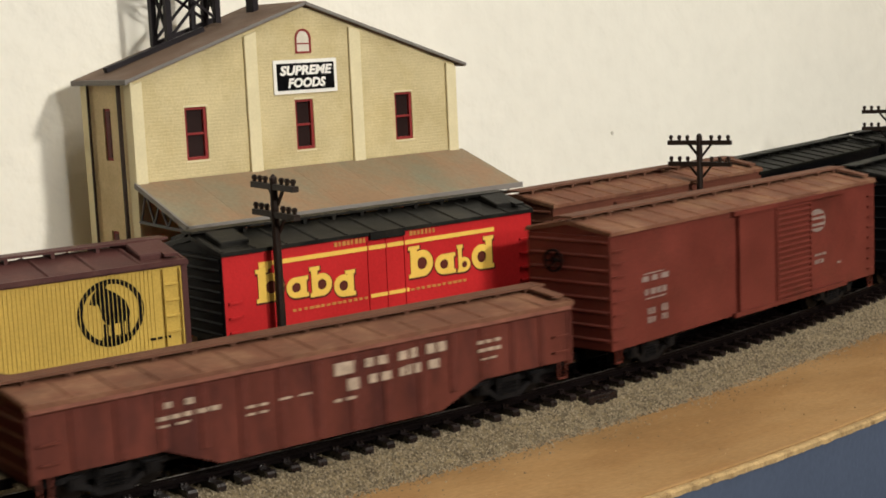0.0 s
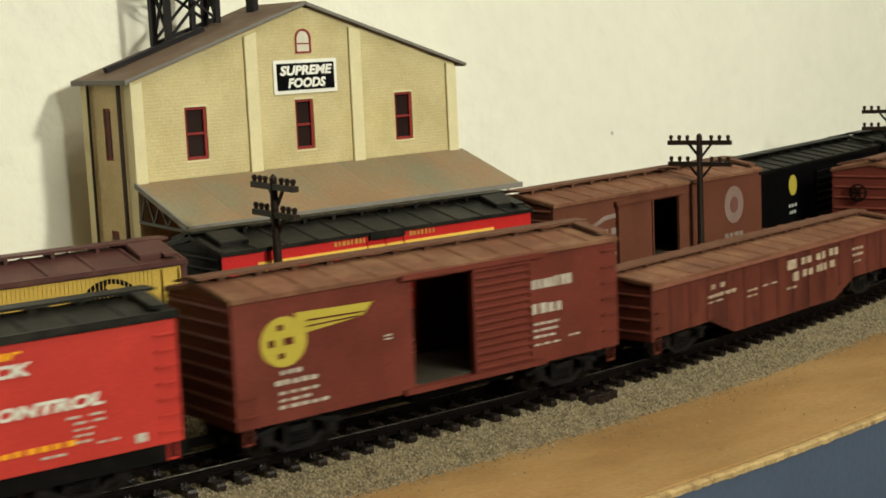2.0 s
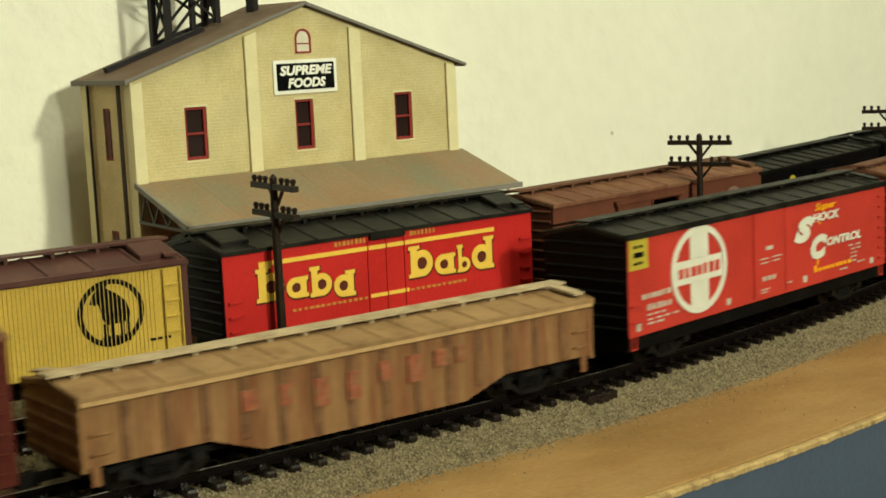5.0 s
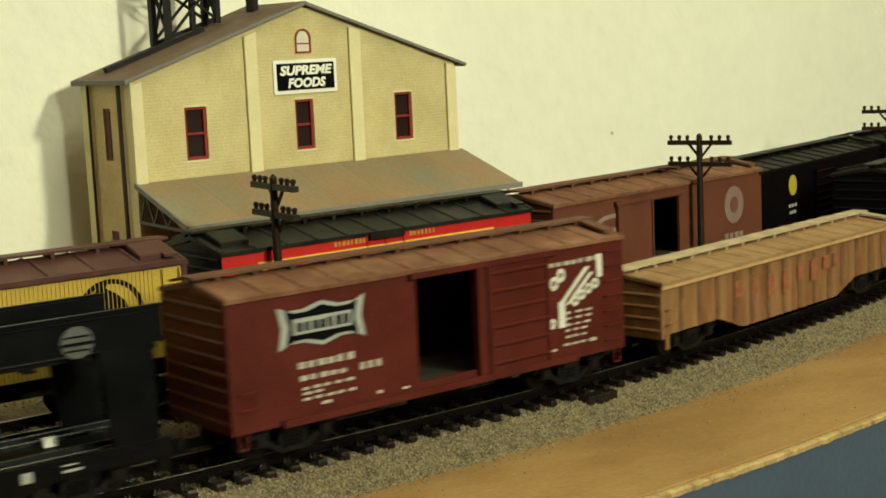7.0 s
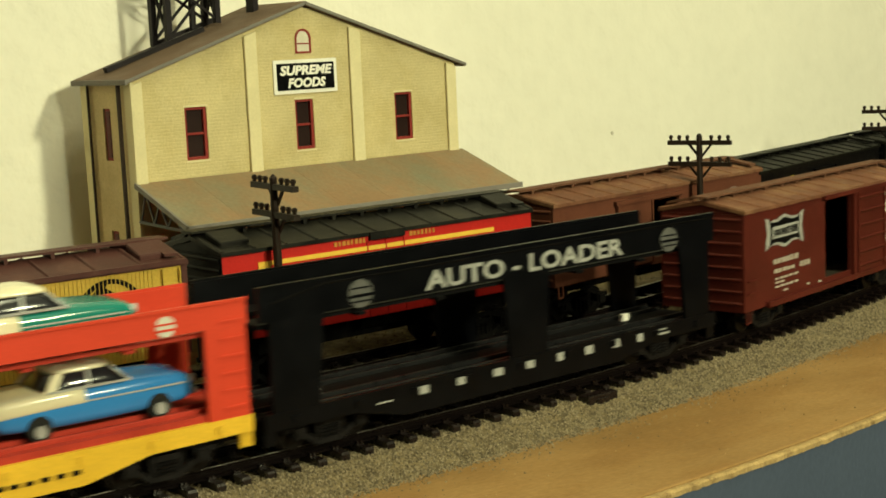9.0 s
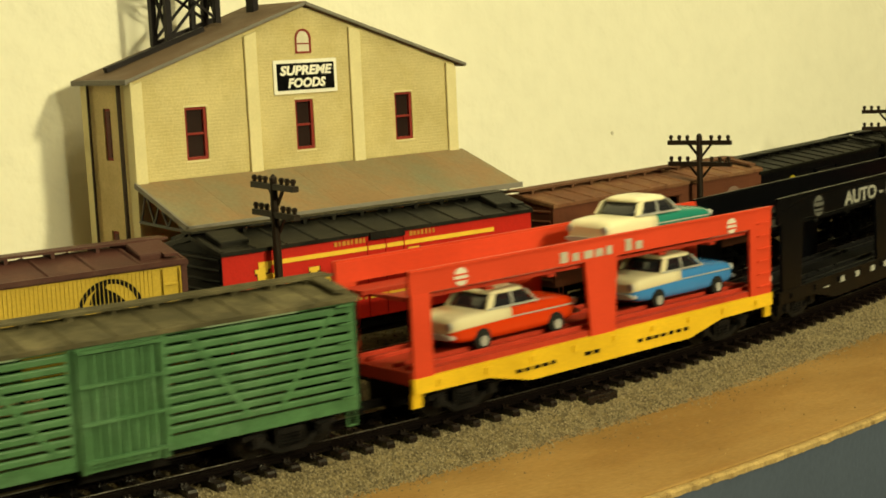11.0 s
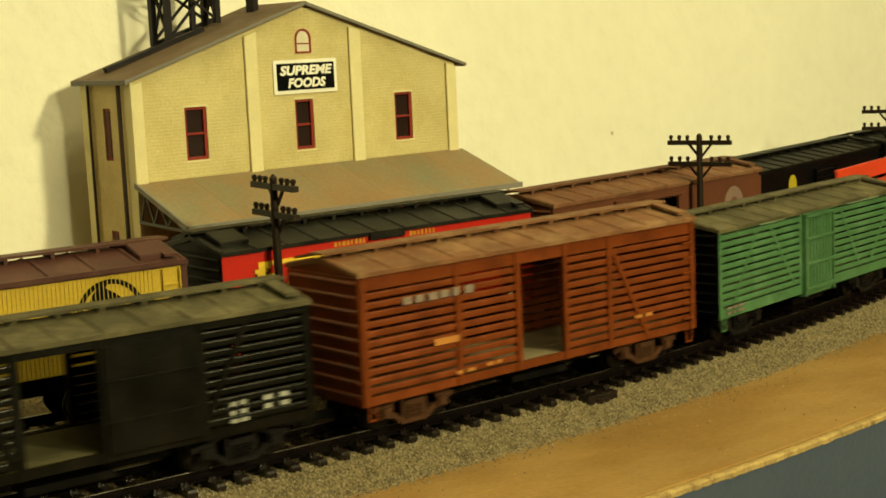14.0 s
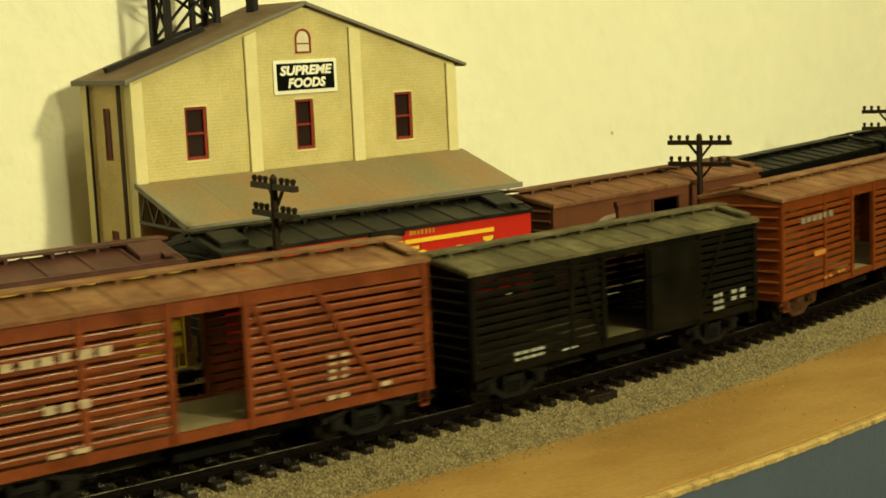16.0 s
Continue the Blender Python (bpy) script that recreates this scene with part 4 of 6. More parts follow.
def boxcar(label, span, eave, sill, side_m, roof_m, walk_m, end_m, truck_m=None, opening=None, far_open=True, moving=True, name="boxcar", inset=0.021, panels=12, brake=None, hatches=(), group="cars of the moving freight train", category="boxcar", rise=0.0034, stagger=0.018):
    root, L = start_car(name, label, category, span, moving, group)
    hole = None
    if opening:
        hole = (opening[0] / 1000 - L / 2, opening[1] / 1000 - L / 2, opening[2] / 1000, opening[3] / 1000)
    side(root, L, -W, -W + 0.0011, sill, eave, side_m, hole)
    side(root, L, W - 0.0011, W, sill, eave, side_m, (hole[0] + stagger, hole[1] + stagger, hole[2], hole[3]) if hole and far_open else None)
    ends(root, L, eave, sill, end_m, brake=brake)
    roof(root, L, eave, roof_m, walk_m, panels=panels, hatches=hatches, rise=rise)
    bm = bmesh.new()
    box(bm, -L / 2 + 0.0013, L / 2 - 0.0013, -W + 0.0012, W - 0.0012, sill + 0.0006, sill + 0.0022)
    part("floor", bm, DARKFLOOR if opening else UNDER, root)
    bm = bmesh.new()
    box(bm, -L / 2 + 0.002, L / 2 - 0.002, -0.0045, 0.0045, 0.0140 if moving else 0.0240, sill + 0.0005)
    for u in (-0.016, 0.0, 0.016):
        box(bm, u - 0.0012, u + 0.0012, -W + 0.003, W - 0.003, sill - 0.0020, sill + 0.0005)
    rod(bm, (-0.008, -0.008, sill - 0.0030), (0.012, -0.008, sill - 0.0030), 0.0026, 10)
    part("underframe", bm, UNDER, root)
    stirrups(root, L, sill, side_m)
    running_gear(root, L, inset, truck_m or (TRUCK if moving else UNDER), 0.0 if moving else LIFT)
    return root, L


# lead car
root, L = boxcar("black boxcar near the front of the freight train", (1.370, 1.512), 0.0560, 0.0175, BLACK, SOOTROOF, SOOTROOF, BLACK)

# long oxide boxcar, doors shut
root, L = boxcar("long dull red-brown boxcar with shut doors", (1.1790, 1.3545), 0.0570, 0.0184, REDBROWN, DUSTROOF, DUSTWALK, REDBROWN, inset=0.026, panels=14, brake=-1)
ribbed_door(root, 0.0730 - L / 2, 0.0985 - L / 2, 0.0195, 0.0545, REDBROWN, 0)
ribbed_door(root, 0.0990 - L / 2, 0.1235 - L / 2, 0.0195, 0.0545, REDBROWN, 17)
rail_strip(root, 0.070 - L / 2, 0.150 - L / 2, 0.0552, REDBROWN)
rail_strip(root, 0.070 - L / 2, 0.150 - L / 2, 0.0187, REDBROWN)
rungs(root, REDBROWN, 0.0008 - L / 2, 0.0062 - L / 2, [0.0215 + 0.0042 * i for i in range(8)])
rungs(root, REDBROWN, L / 2 - 0.006, L / 2 - 0.001, [0.0215 + 0.0042 * i for i in range(8)])
rounds(root, L, [(130, 45.8, 6.2, 4.4, 0)], DULLWHITE, "faded white oval emblem")
flat(root, L, [rect(125.2, 134.8, 47.3, 48.1), rect(125.0, 135.0, 44.9, 46.2), rect(125.6, 134.4, 43.0, 43.8)], REDBROWN, name="emblem_bars", depth=0.0004)
marks(root, L, [(16, 32, 38.6, 40.6, 3), (16, 32, 41.0, 41.4, 1), (17.5, 31, 34.0, 36.0, 4), (17, 32, 32.6, 33.0, 1), (19, 24, 27.5, 29.8, 2), (27, 31, 27.5, 29.8, 2), (19, 24, 24.6, 26.6, 2), (27, 31, 24.6, 26.6, 2)], DULLWHITE, "worn white block markings")
marks(root, L, [(128, 137, 32.0, 33.0, 3), (128, 135, 29.0, 30.6, 3), (145, 149, 27.0, 27.8, 1)], DULLWHITE)


# covered gondolas
def covered_gondola(label, span, top, side_m, roof_m, walk_m, drop, rib_m, edge_m, legs):
    root, L = start_car("covered_gondola", label, "gondola car", span)
    lo, mid = 0.0180, drop
    pts = [(-L / 2, lo + 0.001), (-L / 2 + 0.036, lo + 0.001), (-L / 2 + 0.052, mid), (L / 2 - 0.052, mid), (L / 2 - 0.036, lo + 0.001), (L / 2, lo + 0.001), (L / 2, top), (-L / 2, top)]
    for y0, y1 in ((-W + 0.0006, -W + 0.0016), (W - 0.0016, W - 0.0006)):
        bm = bmesh.new()
        prism(bm, pts, y0, y1)
        part("side_wall", bm, side_m, root)
    n = 14
    for i in range(n):
        x = -L / 2 + 0.012 + (L - 0.024) * i / (n - 1)
        z = mid if abs(x) < L / 2 - 0.050 else lo + 0.001 - (0.0 if abs(x) > L / 2 - 0.037 else (L / 2 - 0.037 - abs(x)) * 0.2)
        me = ((x - 0.0013, z + 0.0004), (x + 0.0013, z + 0.0004), (x + 0.0013, top - 0.0014), (x - 0.0013, top - 0.0014))
        rib = bmesh.new()
        prism(rib, me, -W + 0.0001, -W + 0.0006)
        part("side_rib", rib, rib_m, root, bevel=0.0003)
    for y0 in (-W - 0.0006, W - 0.0004):
        bm = bmesh.new()
        box(bm, -L / 2 - 0.0003, L / 2 + 0.0003, y0, y0 + 0.0010, top - 0.0016, top + 0.0002)
        part("top_chord", bm, edge_m, root, bevel=0.0003)
    ends(root, L, top - 0.0006, lo, side_m, ribs=4)
    roof(root, L, top + 0.0008, roof_m, walk_m, rise=0.0024, panels=15)
    bm = bmesh.new()
    box(bm, -L / 2 + 0.002, L / 2 - 0.002, -0.012, 0.012, 0.0150, lo + 0.0020)
    part("floor", bm, UNDER, root)
    for x in (-L / 2 + 0.0015, L / 2 - 0.0055):
        bm = bmesh.new()
        if legs:
            box(bm, x + 0.0008, x + 0.0030, -W + 0.0004, -W + 0.0010, 0.0140, lo + 0.001)
        else:
            for b in ((x, x + 0.0005, 0.0140, lo + 0.001), (x + 0.0030, x + 0.0035, 0.0140, lo + 0.001), (x, x + 0.0035, 0.0135, 0.0140)):
                box(bm, b[0], b[1], -W + 0.0004, -W + 0.0010, b[2], b[3])
        part("step", bm, side_m, root)
    rungs(root, side_m, -L / 2 + 0.002, -L / 2 + 0.008, (0.0225, 0.0275))
    rungs(root, side_m, L / 2 - 0.008, L / 2 - 0.002, (0.0225, 0.0275))
    running_gear(root, L, 0.023, TRUCK)
    return root, L


root, L = covered_gondola("weathered oxide brown gondola with a ribbed cover", (0.985, 1.163), 0.0368, OXIDE, DUSTROOF, DUSTWALK, 0.0125, OXIDERIB, OXIDEEDGE, False)
PALE = paint("chipped_cream_marking", (0.36, 0.275, 0.205), 0.65, 0.25, size=0.003)
marks(root, L, [(88, 97.5, 29.4, 33.4, 1), (99, 107.5, 30.2, 33.0, 2), (110.5, 119, 30.2, 33.0, 2), (120.6, 129, 30.4, 33.2, 2)], PALE, "chipped cream block markings", y=-W + 0.0002)
marks(root, L, [(92.5, 98, 24.6, 28.4, 1), (100, 108.5, 25.4, 28.2, 2), (110.8, 119, 25.6, 28.4, 3), (121, 126.5, 25.8, 28.4, 1), (88, 96, 22.0, 22.8, 2)], PALE, y=-W + 0.0002)
marks(root, L, [(36, 39, 30.2, 32.0, 1), (42, 46, 30.2, 32.0, 1), (34, 53, 27.2, 28.4, 5), (34, 44, 25.4, 26.0, 2), (60, 68, 25.6, 26.4, 2), (60, 68, 23.6, 24.2, 2), (70, 83, 26.0, 26.6, 2), (140, 150, 30.0, 31.0, 3), (140, 150, 27.5, 28.5, 3), (141, 148, 25.0, 25.6, 2)], PALE, y=-W + 0.0002)

root, L = covered_gondola("rust streaked tan gondola with a dusty cover", (0.4455, 0.6195), 0.0362, TANRUST, TANROOF, PALEWALK, 0.0135, RUSTRIB, TANEDGE, True)
marks(root, L, [(45, 52, 25.0, 31.5, 1), (57, 63, 24.5, 31.0, 1), (68, 74, 22.0, 31.0, 1), (79, 85, 22.0, 31.0, 1), (90, 97, 25.0, 31.0, 1), (100, 107, 23.0, 31.0, 1), (110, 116, 26.0, 31.0, 1), (118, 124, 26.0, 31.0, 1)], FADEDRED, "faded red block markings", y=-W)

# open-door boxcar with a yellow winged emblem
root, L = boxcar("red-brown boxcar with open doors and a yellow winged emblem", (0.828, 0.9705), 0.0552, 0.0200, REDBROWN, DUSTROOF, DUSTWALK, REDBROWN, opening=(59.5, 81.5, 21.5, 52.4), stagger=0.005)
ribbed_door(root, 0.0812 - L / 2, 0.1045 - L / 2, 0.0215, 0.0535, REDBROWN, 14)
rail_strip(root, 0.055 - L / 2, 0.110 - L / 2, 0.0540, REDBROWN)
rail_strip(root, 0.055 - L / 2, 0.110 - L / 2, 0.0206, REDBROWN)
rounds(root, L, [(15.5, 42.0, 7.4, 6.9, 0)], LEMON, "yellow winged disc emblem")
flat(root, L, [((19.5, 49.3), (45.5, 48.7), (41.5, 45.2), (20.5, 43.2))], LEMON)
flat(root, L, [((23, 47.0), (42.5, 46.6), (42.0, 46.2), (23, 46.5)), ((23, 45.3), (41, 45.6), (40.5, 45.2), (23, 44.9)), rect(13.5, 15.5, 45.2, 46.8), rect(10.5, 12.5, 41.0, 43.0), rect(15.5, 18.5, 41.0, 43.0), rect(13.5, 15.5, 37.5, 39.0)], REDBROWN_DARK, name="emblem_bars", depth=0.0004)
marks(root, L, [(105.5, 123, 43.4, 46.6, 7), (105.5, 119, 35.6, 38.8, 4)], WHITE, "white block markings")
marks(root, L, [(106, 117, 32.0, 32.9, 4), (106, 117, 30.0, 30.8, 4), (106, 116, 28.0, 28.8, 3), (106, 118, 25.6, 26.2, 3), (121, 126, 26.6, 27.2, 2), (14, 21, 33.0, 34.2, 3), (12, 26, 30.2, 31.6, 5), (13, 27, 27.6, 28.4, 4), (13, 24, 25.6, 26.4, 3), (13, 30, 23.6, 24.6, 5), (49, 52, 38.0, 38.4, 1), (49, 52, 37.0, 37.4, 1)], WHITE)
rungs(root, REDBROWN, L / 2 - 0.0065, L / 2 - 0.0005, [0.0205 + 0.0052 * i for i in range(7)])
rungs(root, REDBROWN, 0.001 - L / 2, 0.006 - L / 2, (0.0235, 0.0285))

# long red boxcar
root, L = boxcar("bright red boxcar with a white cross emblem and black roof", (0.634, 0.8125), 0.0545, 0.0212, RED, DARKROOF, DARKROOF, BLACK, inset=0.027, panels=14)
# black strip drawn in place of the shadow under the red side
bm = bmesh.new()
box(bm, -L / 2, L / 2, -W + 0.0006, W - 0.0006, 0.0165, 0.0211)
part("sill", bm, UNDER, root, "black strip for the shadow below the red side")
for u in (0.0765, 0.0985):
    bm = bmesh.new()
    box(bm, u - L / 2, u - L / 2 + 0.0006, -W - 0.0005, -W - 0.0001, 0.0222, 0.0540)
    part("door_post", bm, RED, root)
bm = bmesh.new()
box(bm, 0.0772 - L / 2, 0.0984 - L / 2, -W - 0.0003, -W - 0.0001, 0.0225, 0.0536)
part("plug_door", bm, RED, root)
bm = bmesh.new()
box(bm, -L / 2 - 0.0004, L / 2 + 0.0004, -W - 0.0008, -W + 0.0003, 0.0541, 0.0556)
part("roof_edge", bm, DARKROOF, root)
rounds(root, L, [(41.4, 38.6, 17.2, 15.3, 0.86)], WHITE, "white cross and ring emblem", depth=0.0004)
flat(root, L, [rect(35.8, 47.0, 25.0, 34.3), rect(35.8, 47.0, 42.6, 52.2), ((27.2, 34.4), (55.6, 34.4), (55.6, 42.5), (27.2, 42.5))], WHITE)
marks(root, L, [(28.5, 54.5, 36.6, 40.4, 7)], RED, y=-W - 0.0002)
flat(root, L, [rect(0.6, 11.2, 43.4, 53.4)], LEMON, "yellow notice panel", name="notice_panel")
marks(root, L, [(3, 9, 50.5, 51.6, 2), (2.5, 9.5, 47.4, 49.4, 1), (3, 9, 45.0, 46.0, 2)], BLACK, y=-W - 0.0002)
words("lettering", "S", 0.1050 - L / 2, 0.1200 - L / 2, 0.0385, 0.0482, -W - 0.0004, WHITE, root, 0.085, 0.35)
words("lettering", "HOCK", 0.1190 - L / 2, 0.1398 - L / 2, 0.0452, 0.0486, -W - 0.0004, WHITE, root, 0.05, 0.2)
words("lettering", "C", 0.1172 - L / 2, 0.1300 - L / 2, 0.0308, 0.0402, -W - 0.0004, WHITE, root, 0.085, 0.25)
words("lettering", "ONTROL", 0.1296 - L / 2, 0.1575 - L / 2, 0.0348, 0.0382, -W - 0.0004, WHITE, root, 0.05, 0.2)
marks(root, L, [(120, 150, 25.8, 27.2, 9), (120, 123, 26.4, 28.6, 1), (124.0, 125.6, 44.0, 45.4, 1), (122.5, 124.1, 28.6, 31.0, 1)], AMBER, "amber script-like markings")
words("lettering", "Super", 0.1205 - L / 2, 0.1375 - L / 2, 0.0487, 0.0524, -W - 0.0004, AMBER, root, 0.03, 0.35)
marks(root, L, [(7.3, 24.5, 33.0, 34.9, 6), (10, 25, 29.0, 31.0, 5), (10, 22, 27.2, 27.8, 3), (10, 30, 25.6, 26.2, 4), (10, 20, 24.2, 24.8, 2), (3.6, 7.6, 22.9, 25.4, 1), (58, 62, 23.0, 25.6, 1), (111.5, 115.5, 23.0, 25.6, 1), (165, 169, 23.0, 25.6, 1),
               (147, 159, 32.4, 33.0, 2), (149, 159, 30.8, 31.4, 2), (149, 155, 29.2, 29.8, 2), (149, 155, 27.6, 28.2, 2), (149, 154, 26.0, 26.6, 2), (155, 162, 25.0, 25.6, 2), (140, 147, 23.8, 24.4, 2), (100, 104, 24.6, 25.2, 2)], WHITE, "small white block markings")
marks(root, L, [(84, 91, 39.2, 40.8, 1), (80, 97, 36.0, 36.5, 2), (80, 97, 34.5, 35.0, 2), (82, 92, 28.0, 29.6, 3), (80, 88, 24.6, 25.0, 1), (80, 88, 23.6, 24.0, 1)], WHITE, y=-W - 0.0003)
rungs(root, RED, L / 2 - 0.0062, L / 2 - 0.0006, [0.0245 + 0.0042 * i for i in range(7)])
rungs(root, RED, 0.001 - L / 2, 0.006 - L / 2, (0.0262, 0.0315))

# oxide boxcar with a shield emblem
root, L = boxcar("oxide brown boxcar with open doors and a grey shield emblem", (0.2817, 0.4287), 0.0555, 0.0190, REDBROWN_DARK, DUSTROOF, DUSTWALK, REDBROWN_DARK, opening=(62.5, 84.5, 22.4, 53.2), stagger=0.004)
ribbed_door(root, 0.0895 - L / 2, 0.1135 - L / 2, 0.0205, 0.0535, REDBROWN_DARK, 6)
ribbed_door(root, 0.0846 - L / 2, 0.0892 - L / 2, 0.0205, 0.0535, REDBROWN_DARK, 0)
rail_strip(root, 0.060 - L / 2, 0.118 - L / 2, 0.0540, REDBROWN_DARK)
rail_strip(root, 0.015 - L / 2, 0.125 - L / 2, 0.0196, REDBROWN_DARK, h=0.0010)


def shield(k):
    cu, cz = 29.7, 45.4
    out = []
    for u, z in ((-14.5, 6.0), (-11.0, 4.6), (-6.0, 4.6), (0, 6.2), (6.0, 4.6), (11.0, 4.6), (14.5, 6.0), (13.2, 0), (14.5, -6.0), (11.0, -4.6), (6.0, -4.6), (0, -6.2), (-6.0, -4.6), (-11.0, -4.6), (-14.5, -6.0), (-13.2, 0)):
        out.append((cu + u * k, cz + z * k))
    return out


flat(root, L, [shield(1.0)], GREY, "silver grey scalloped shield emblem")
flat(root, L, [shield(0.82)], BLACK, name="emblem_field", depth=0.0004)
flat(root, L, [rect(20.0, 39.5, 43.2, 47.6)], GREY, name="emblem_bar", depth=0.00055)
marks(root, L, [(21, 39, 44.0, 46.8, 7)], BLACK, y=-W - 0.0005)
marks(root, L, [(21, 40.5, 33.6, 35.6, 6), (21.5, 38, 30.2, 31.6, 5), (41.5, 50, 30.0, 32.0, 3), (22, 40, 27.6, 28.4, 5), (22, 30, 26.2, 26.9, 2), (22, 41, 24.6, 25.4, 5), (28, 33, 22.6, 23.4, 1), (47, 50, 22.0, 22.9, 1), (56, 60, 21.6, 22.4, 1)], WHITE, "white block markings")
marks(root, L, [(114.5, 137, 49.2, 50.6, 7), (121, 134, 33.6, 34.3, 3), (121, 134, 31.8, 32.5, 3), (121, 133, 29.8, 30.5, 3), (121, 131, 28.0, 28.7, 3), (121, 131, 26.0, 26.7, 3), (120, 131, 23.6, 24.3, 3), (131, 136, 23.4, 24.4, 1), (115, 118, 22.6, 23.3, 1)], WHITE)
flat(root, L, [((119.6, 38.0), (121.4, 38.0), (132.4, 47.6), (130.2, 47.6)), ((121.6, 36.6), (123.2, 36.6), (134.0, 45.6), (132.2, 45.6))], WHITE, "white slanting strokes", name="stroke")
flat(root, L, [rect(118.4, 121.2, 29.6, 38.0)], WHITE, name="stroke")
flat(root, L, [rect(135.4, 137.8, 43.6, 51.0)], WHITE, name="stroke")
rounds(root, L, [(116.8, 44.0, 1.7, 2.2, 0.45), (119.8, 46.2, 1.7, 2.2, 0.45), (125.6, 37.4, 1.5, 1.7, 0.45), (128.6, 39.0, 1.5, 1.7, 0.45), (131.6, 40.6, 1.5, 1.7, 0.45), (134.6, 41.8, 1.5, 1.7, 0.45), (115.8, 31.4, 1.3, 1.6, 0.4)], WHITE, name="lettering")
rungs(root, REDBROWN_DARK, L / 2 - 0.0085, L / 2 - 0.0010, [0.0225 + 0.0048 * i for i in range(7)])
rungs(root, REDBROWN_DARK, 0.002 - L / 2, 0.008 - L / 2, (0.0255, 0.0300))


# double deck auto carriers
def auto_carrier(label, span, top, band, deck, posts, body_m, sill_m, deck_m, ladder, sag=0.0, rail_m=None, sink=0.0):
    root, L = start_car("auto_carrier", label, "auto carrier", span)
    y = W + 0.0003
    for k in (-1, 1):
        y0, y1 = sorted((k * y, k * (y - 0.0011)))
        bm = bmesh.new()
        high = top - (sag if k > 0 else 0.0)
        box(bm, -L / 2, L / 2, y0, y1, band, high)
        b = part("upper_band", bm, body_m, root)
        bm = bmesh.new()
        ya, yb = sorted((k * (y + 0.0004), k * (y - 0.0008)))
        box(bm, -L / 2 - 0.0002, L / 2 + 0.0002, ya, yb, high - 0.0001, high + 0.0007)
        part("band_lip", bm, body_m, b)
        for u0, u1, w0, w1 in posts:
            bm = bmesh.new()
            prism(bm, [(u / 1000 - L / 2, z) for u, z in ((u0 + w0, deck - sink), (u1 - w1, deck - sink), (u1, band), (u0, band))], y0, y1)
            part("post", bm, body_m, root)
        bm = bmesh.new()
        pts = [(-L / 2, deck - 0.0046), (-L / 2 + 0.030, deck - 0.0050), (-L / 2 + 0.048, deck - 0.0090), (L / 2 - 0.048, deck - 0.0090), (L / 2 - 0.030, deck - 0.0050), (L / 2, deck - 0.0046), (L / 2, deck - (sink * 0.7 if k > 0 else 0)), (-L / 2, deck - (sink * 0.7 if k > 0 else 0))]
        prism(bm, pts, y0 - 0.0002, y1 + 0.0002)
        s = part("side_sill", bm, sill_m, root)
        for i in range(9):
            bm = bmesh.new()
            x = -L / 2 + 0.010 + (L - 0.02) * i / 8
            ya, yb = sorted((k * (y + 0.0007), k * (y + 0.0001)))
            box(bm, x - 0.0010, x + 0.0010, ya, yb, deck - 0.0034, deck - 0.0014)
            part("stake_pocket", bm, sill_m, s)
    bm = bmesh.new()
    box(bm, -L / 2, L / 2, -W + 0.0009, W - 0.0009, deck - 0.0020 - sink, deck + 0.0018 - sink)
    low = part("lower_deck", bm, deck_m, root)
    for yy in (-0.0125, -0.0065, 0.0065, 0.0125):
        bm = bmesh.new()
        box(bm, -L / 2 + 0.002, L / 2 - 0.002, yy - 0.0006, yy + 0.0006, deck + 0.0016 - sink, deck + 0.0030 - sink)
        part("guide_rail", bm, rail_m or deck_m, low, bevel=0.0002)
    bm = bmesh.new()
    for yy in (-0.0098, 0.0098):
        box(bm, -L / 2 + 0.001, L / 2 - 0.001, yy - 0.0050, yy + 0.0050, band - 0.0022, band - 0.0010)
    for i in range(7):
        x = -L / 2 + 0.006 + (L - 0.012) * i / 6
        box(bm, x - 0.0015, x + 0.0015, -W + 0.0009, W - 0.0009, band - 0.0030, band - 0.0022)
    part("upper_deck", bm, deck_m, root)
    bm = bmesh.new()
    box(bm, -L / 2 + 0.002, L / 2 - 0.002, -0.0055, 0.0055, 0.0140, deck - 0.0021 - sink)
    part("underframe", bm, UNDER, root)
    for x in (-L / 2, L / 2 - 0.0038):
        for k in (-1, 1):
            bm = bmesh.new()
            box(bm, x, x + 0.0038, k * (W - 0.001) - 0.0006, k * (W - 0.001) + 0.0006, deck - 0.0088, deck - 0.0046)
            part("corner_step", bm, sill_m, root)
    if ladder:
        rungs(root, body_m, L / 2 - 0.0085, L / 2 - 0.001, [deck + 0.003 + 0.0046 * i for i in range(6)])
    running_gear(root, L, 0.024, TRUCK)
    return root, L


DECKBLACK = paint("black_deck", (0.0035, 0.0035, 0.0042), 0.6, 0.25, size=0.010, gloss=0.08)
MATT = paint("carrier_black", (0.0016, 0.0018, 0.0027), 0.34, 0.25, size=0.010)
GUIDE = paint("rubbed_black_guide", (0.008, 0.008, 0.009), 0.3, 0.25, size=0.006, gloss=0.5)
DISCGREY = paint("dim_grey_emblem", (0.095, 0.095, 0.092), 0.5, 0.2, size=0.003)
CREAMGREY = paint("silver_grey_marking", (0.30, 0.30, 0.285), 0.5, 0.15, size=0.003)
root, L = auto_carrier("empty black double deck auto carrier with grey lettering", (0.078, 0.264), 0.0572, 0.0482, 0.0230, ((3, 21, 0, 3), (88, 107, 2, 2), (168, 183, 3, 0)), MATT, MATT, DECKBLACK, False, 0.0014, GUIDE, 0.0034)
Y = -W - 0.0003
words("lettering", "AUTO - LOADER", 0.0572 - L / 2, 0.1405 - L / 2, 0.0489, 0.0546, Y - 0.00025, CREAMGREY, root, 0.03)
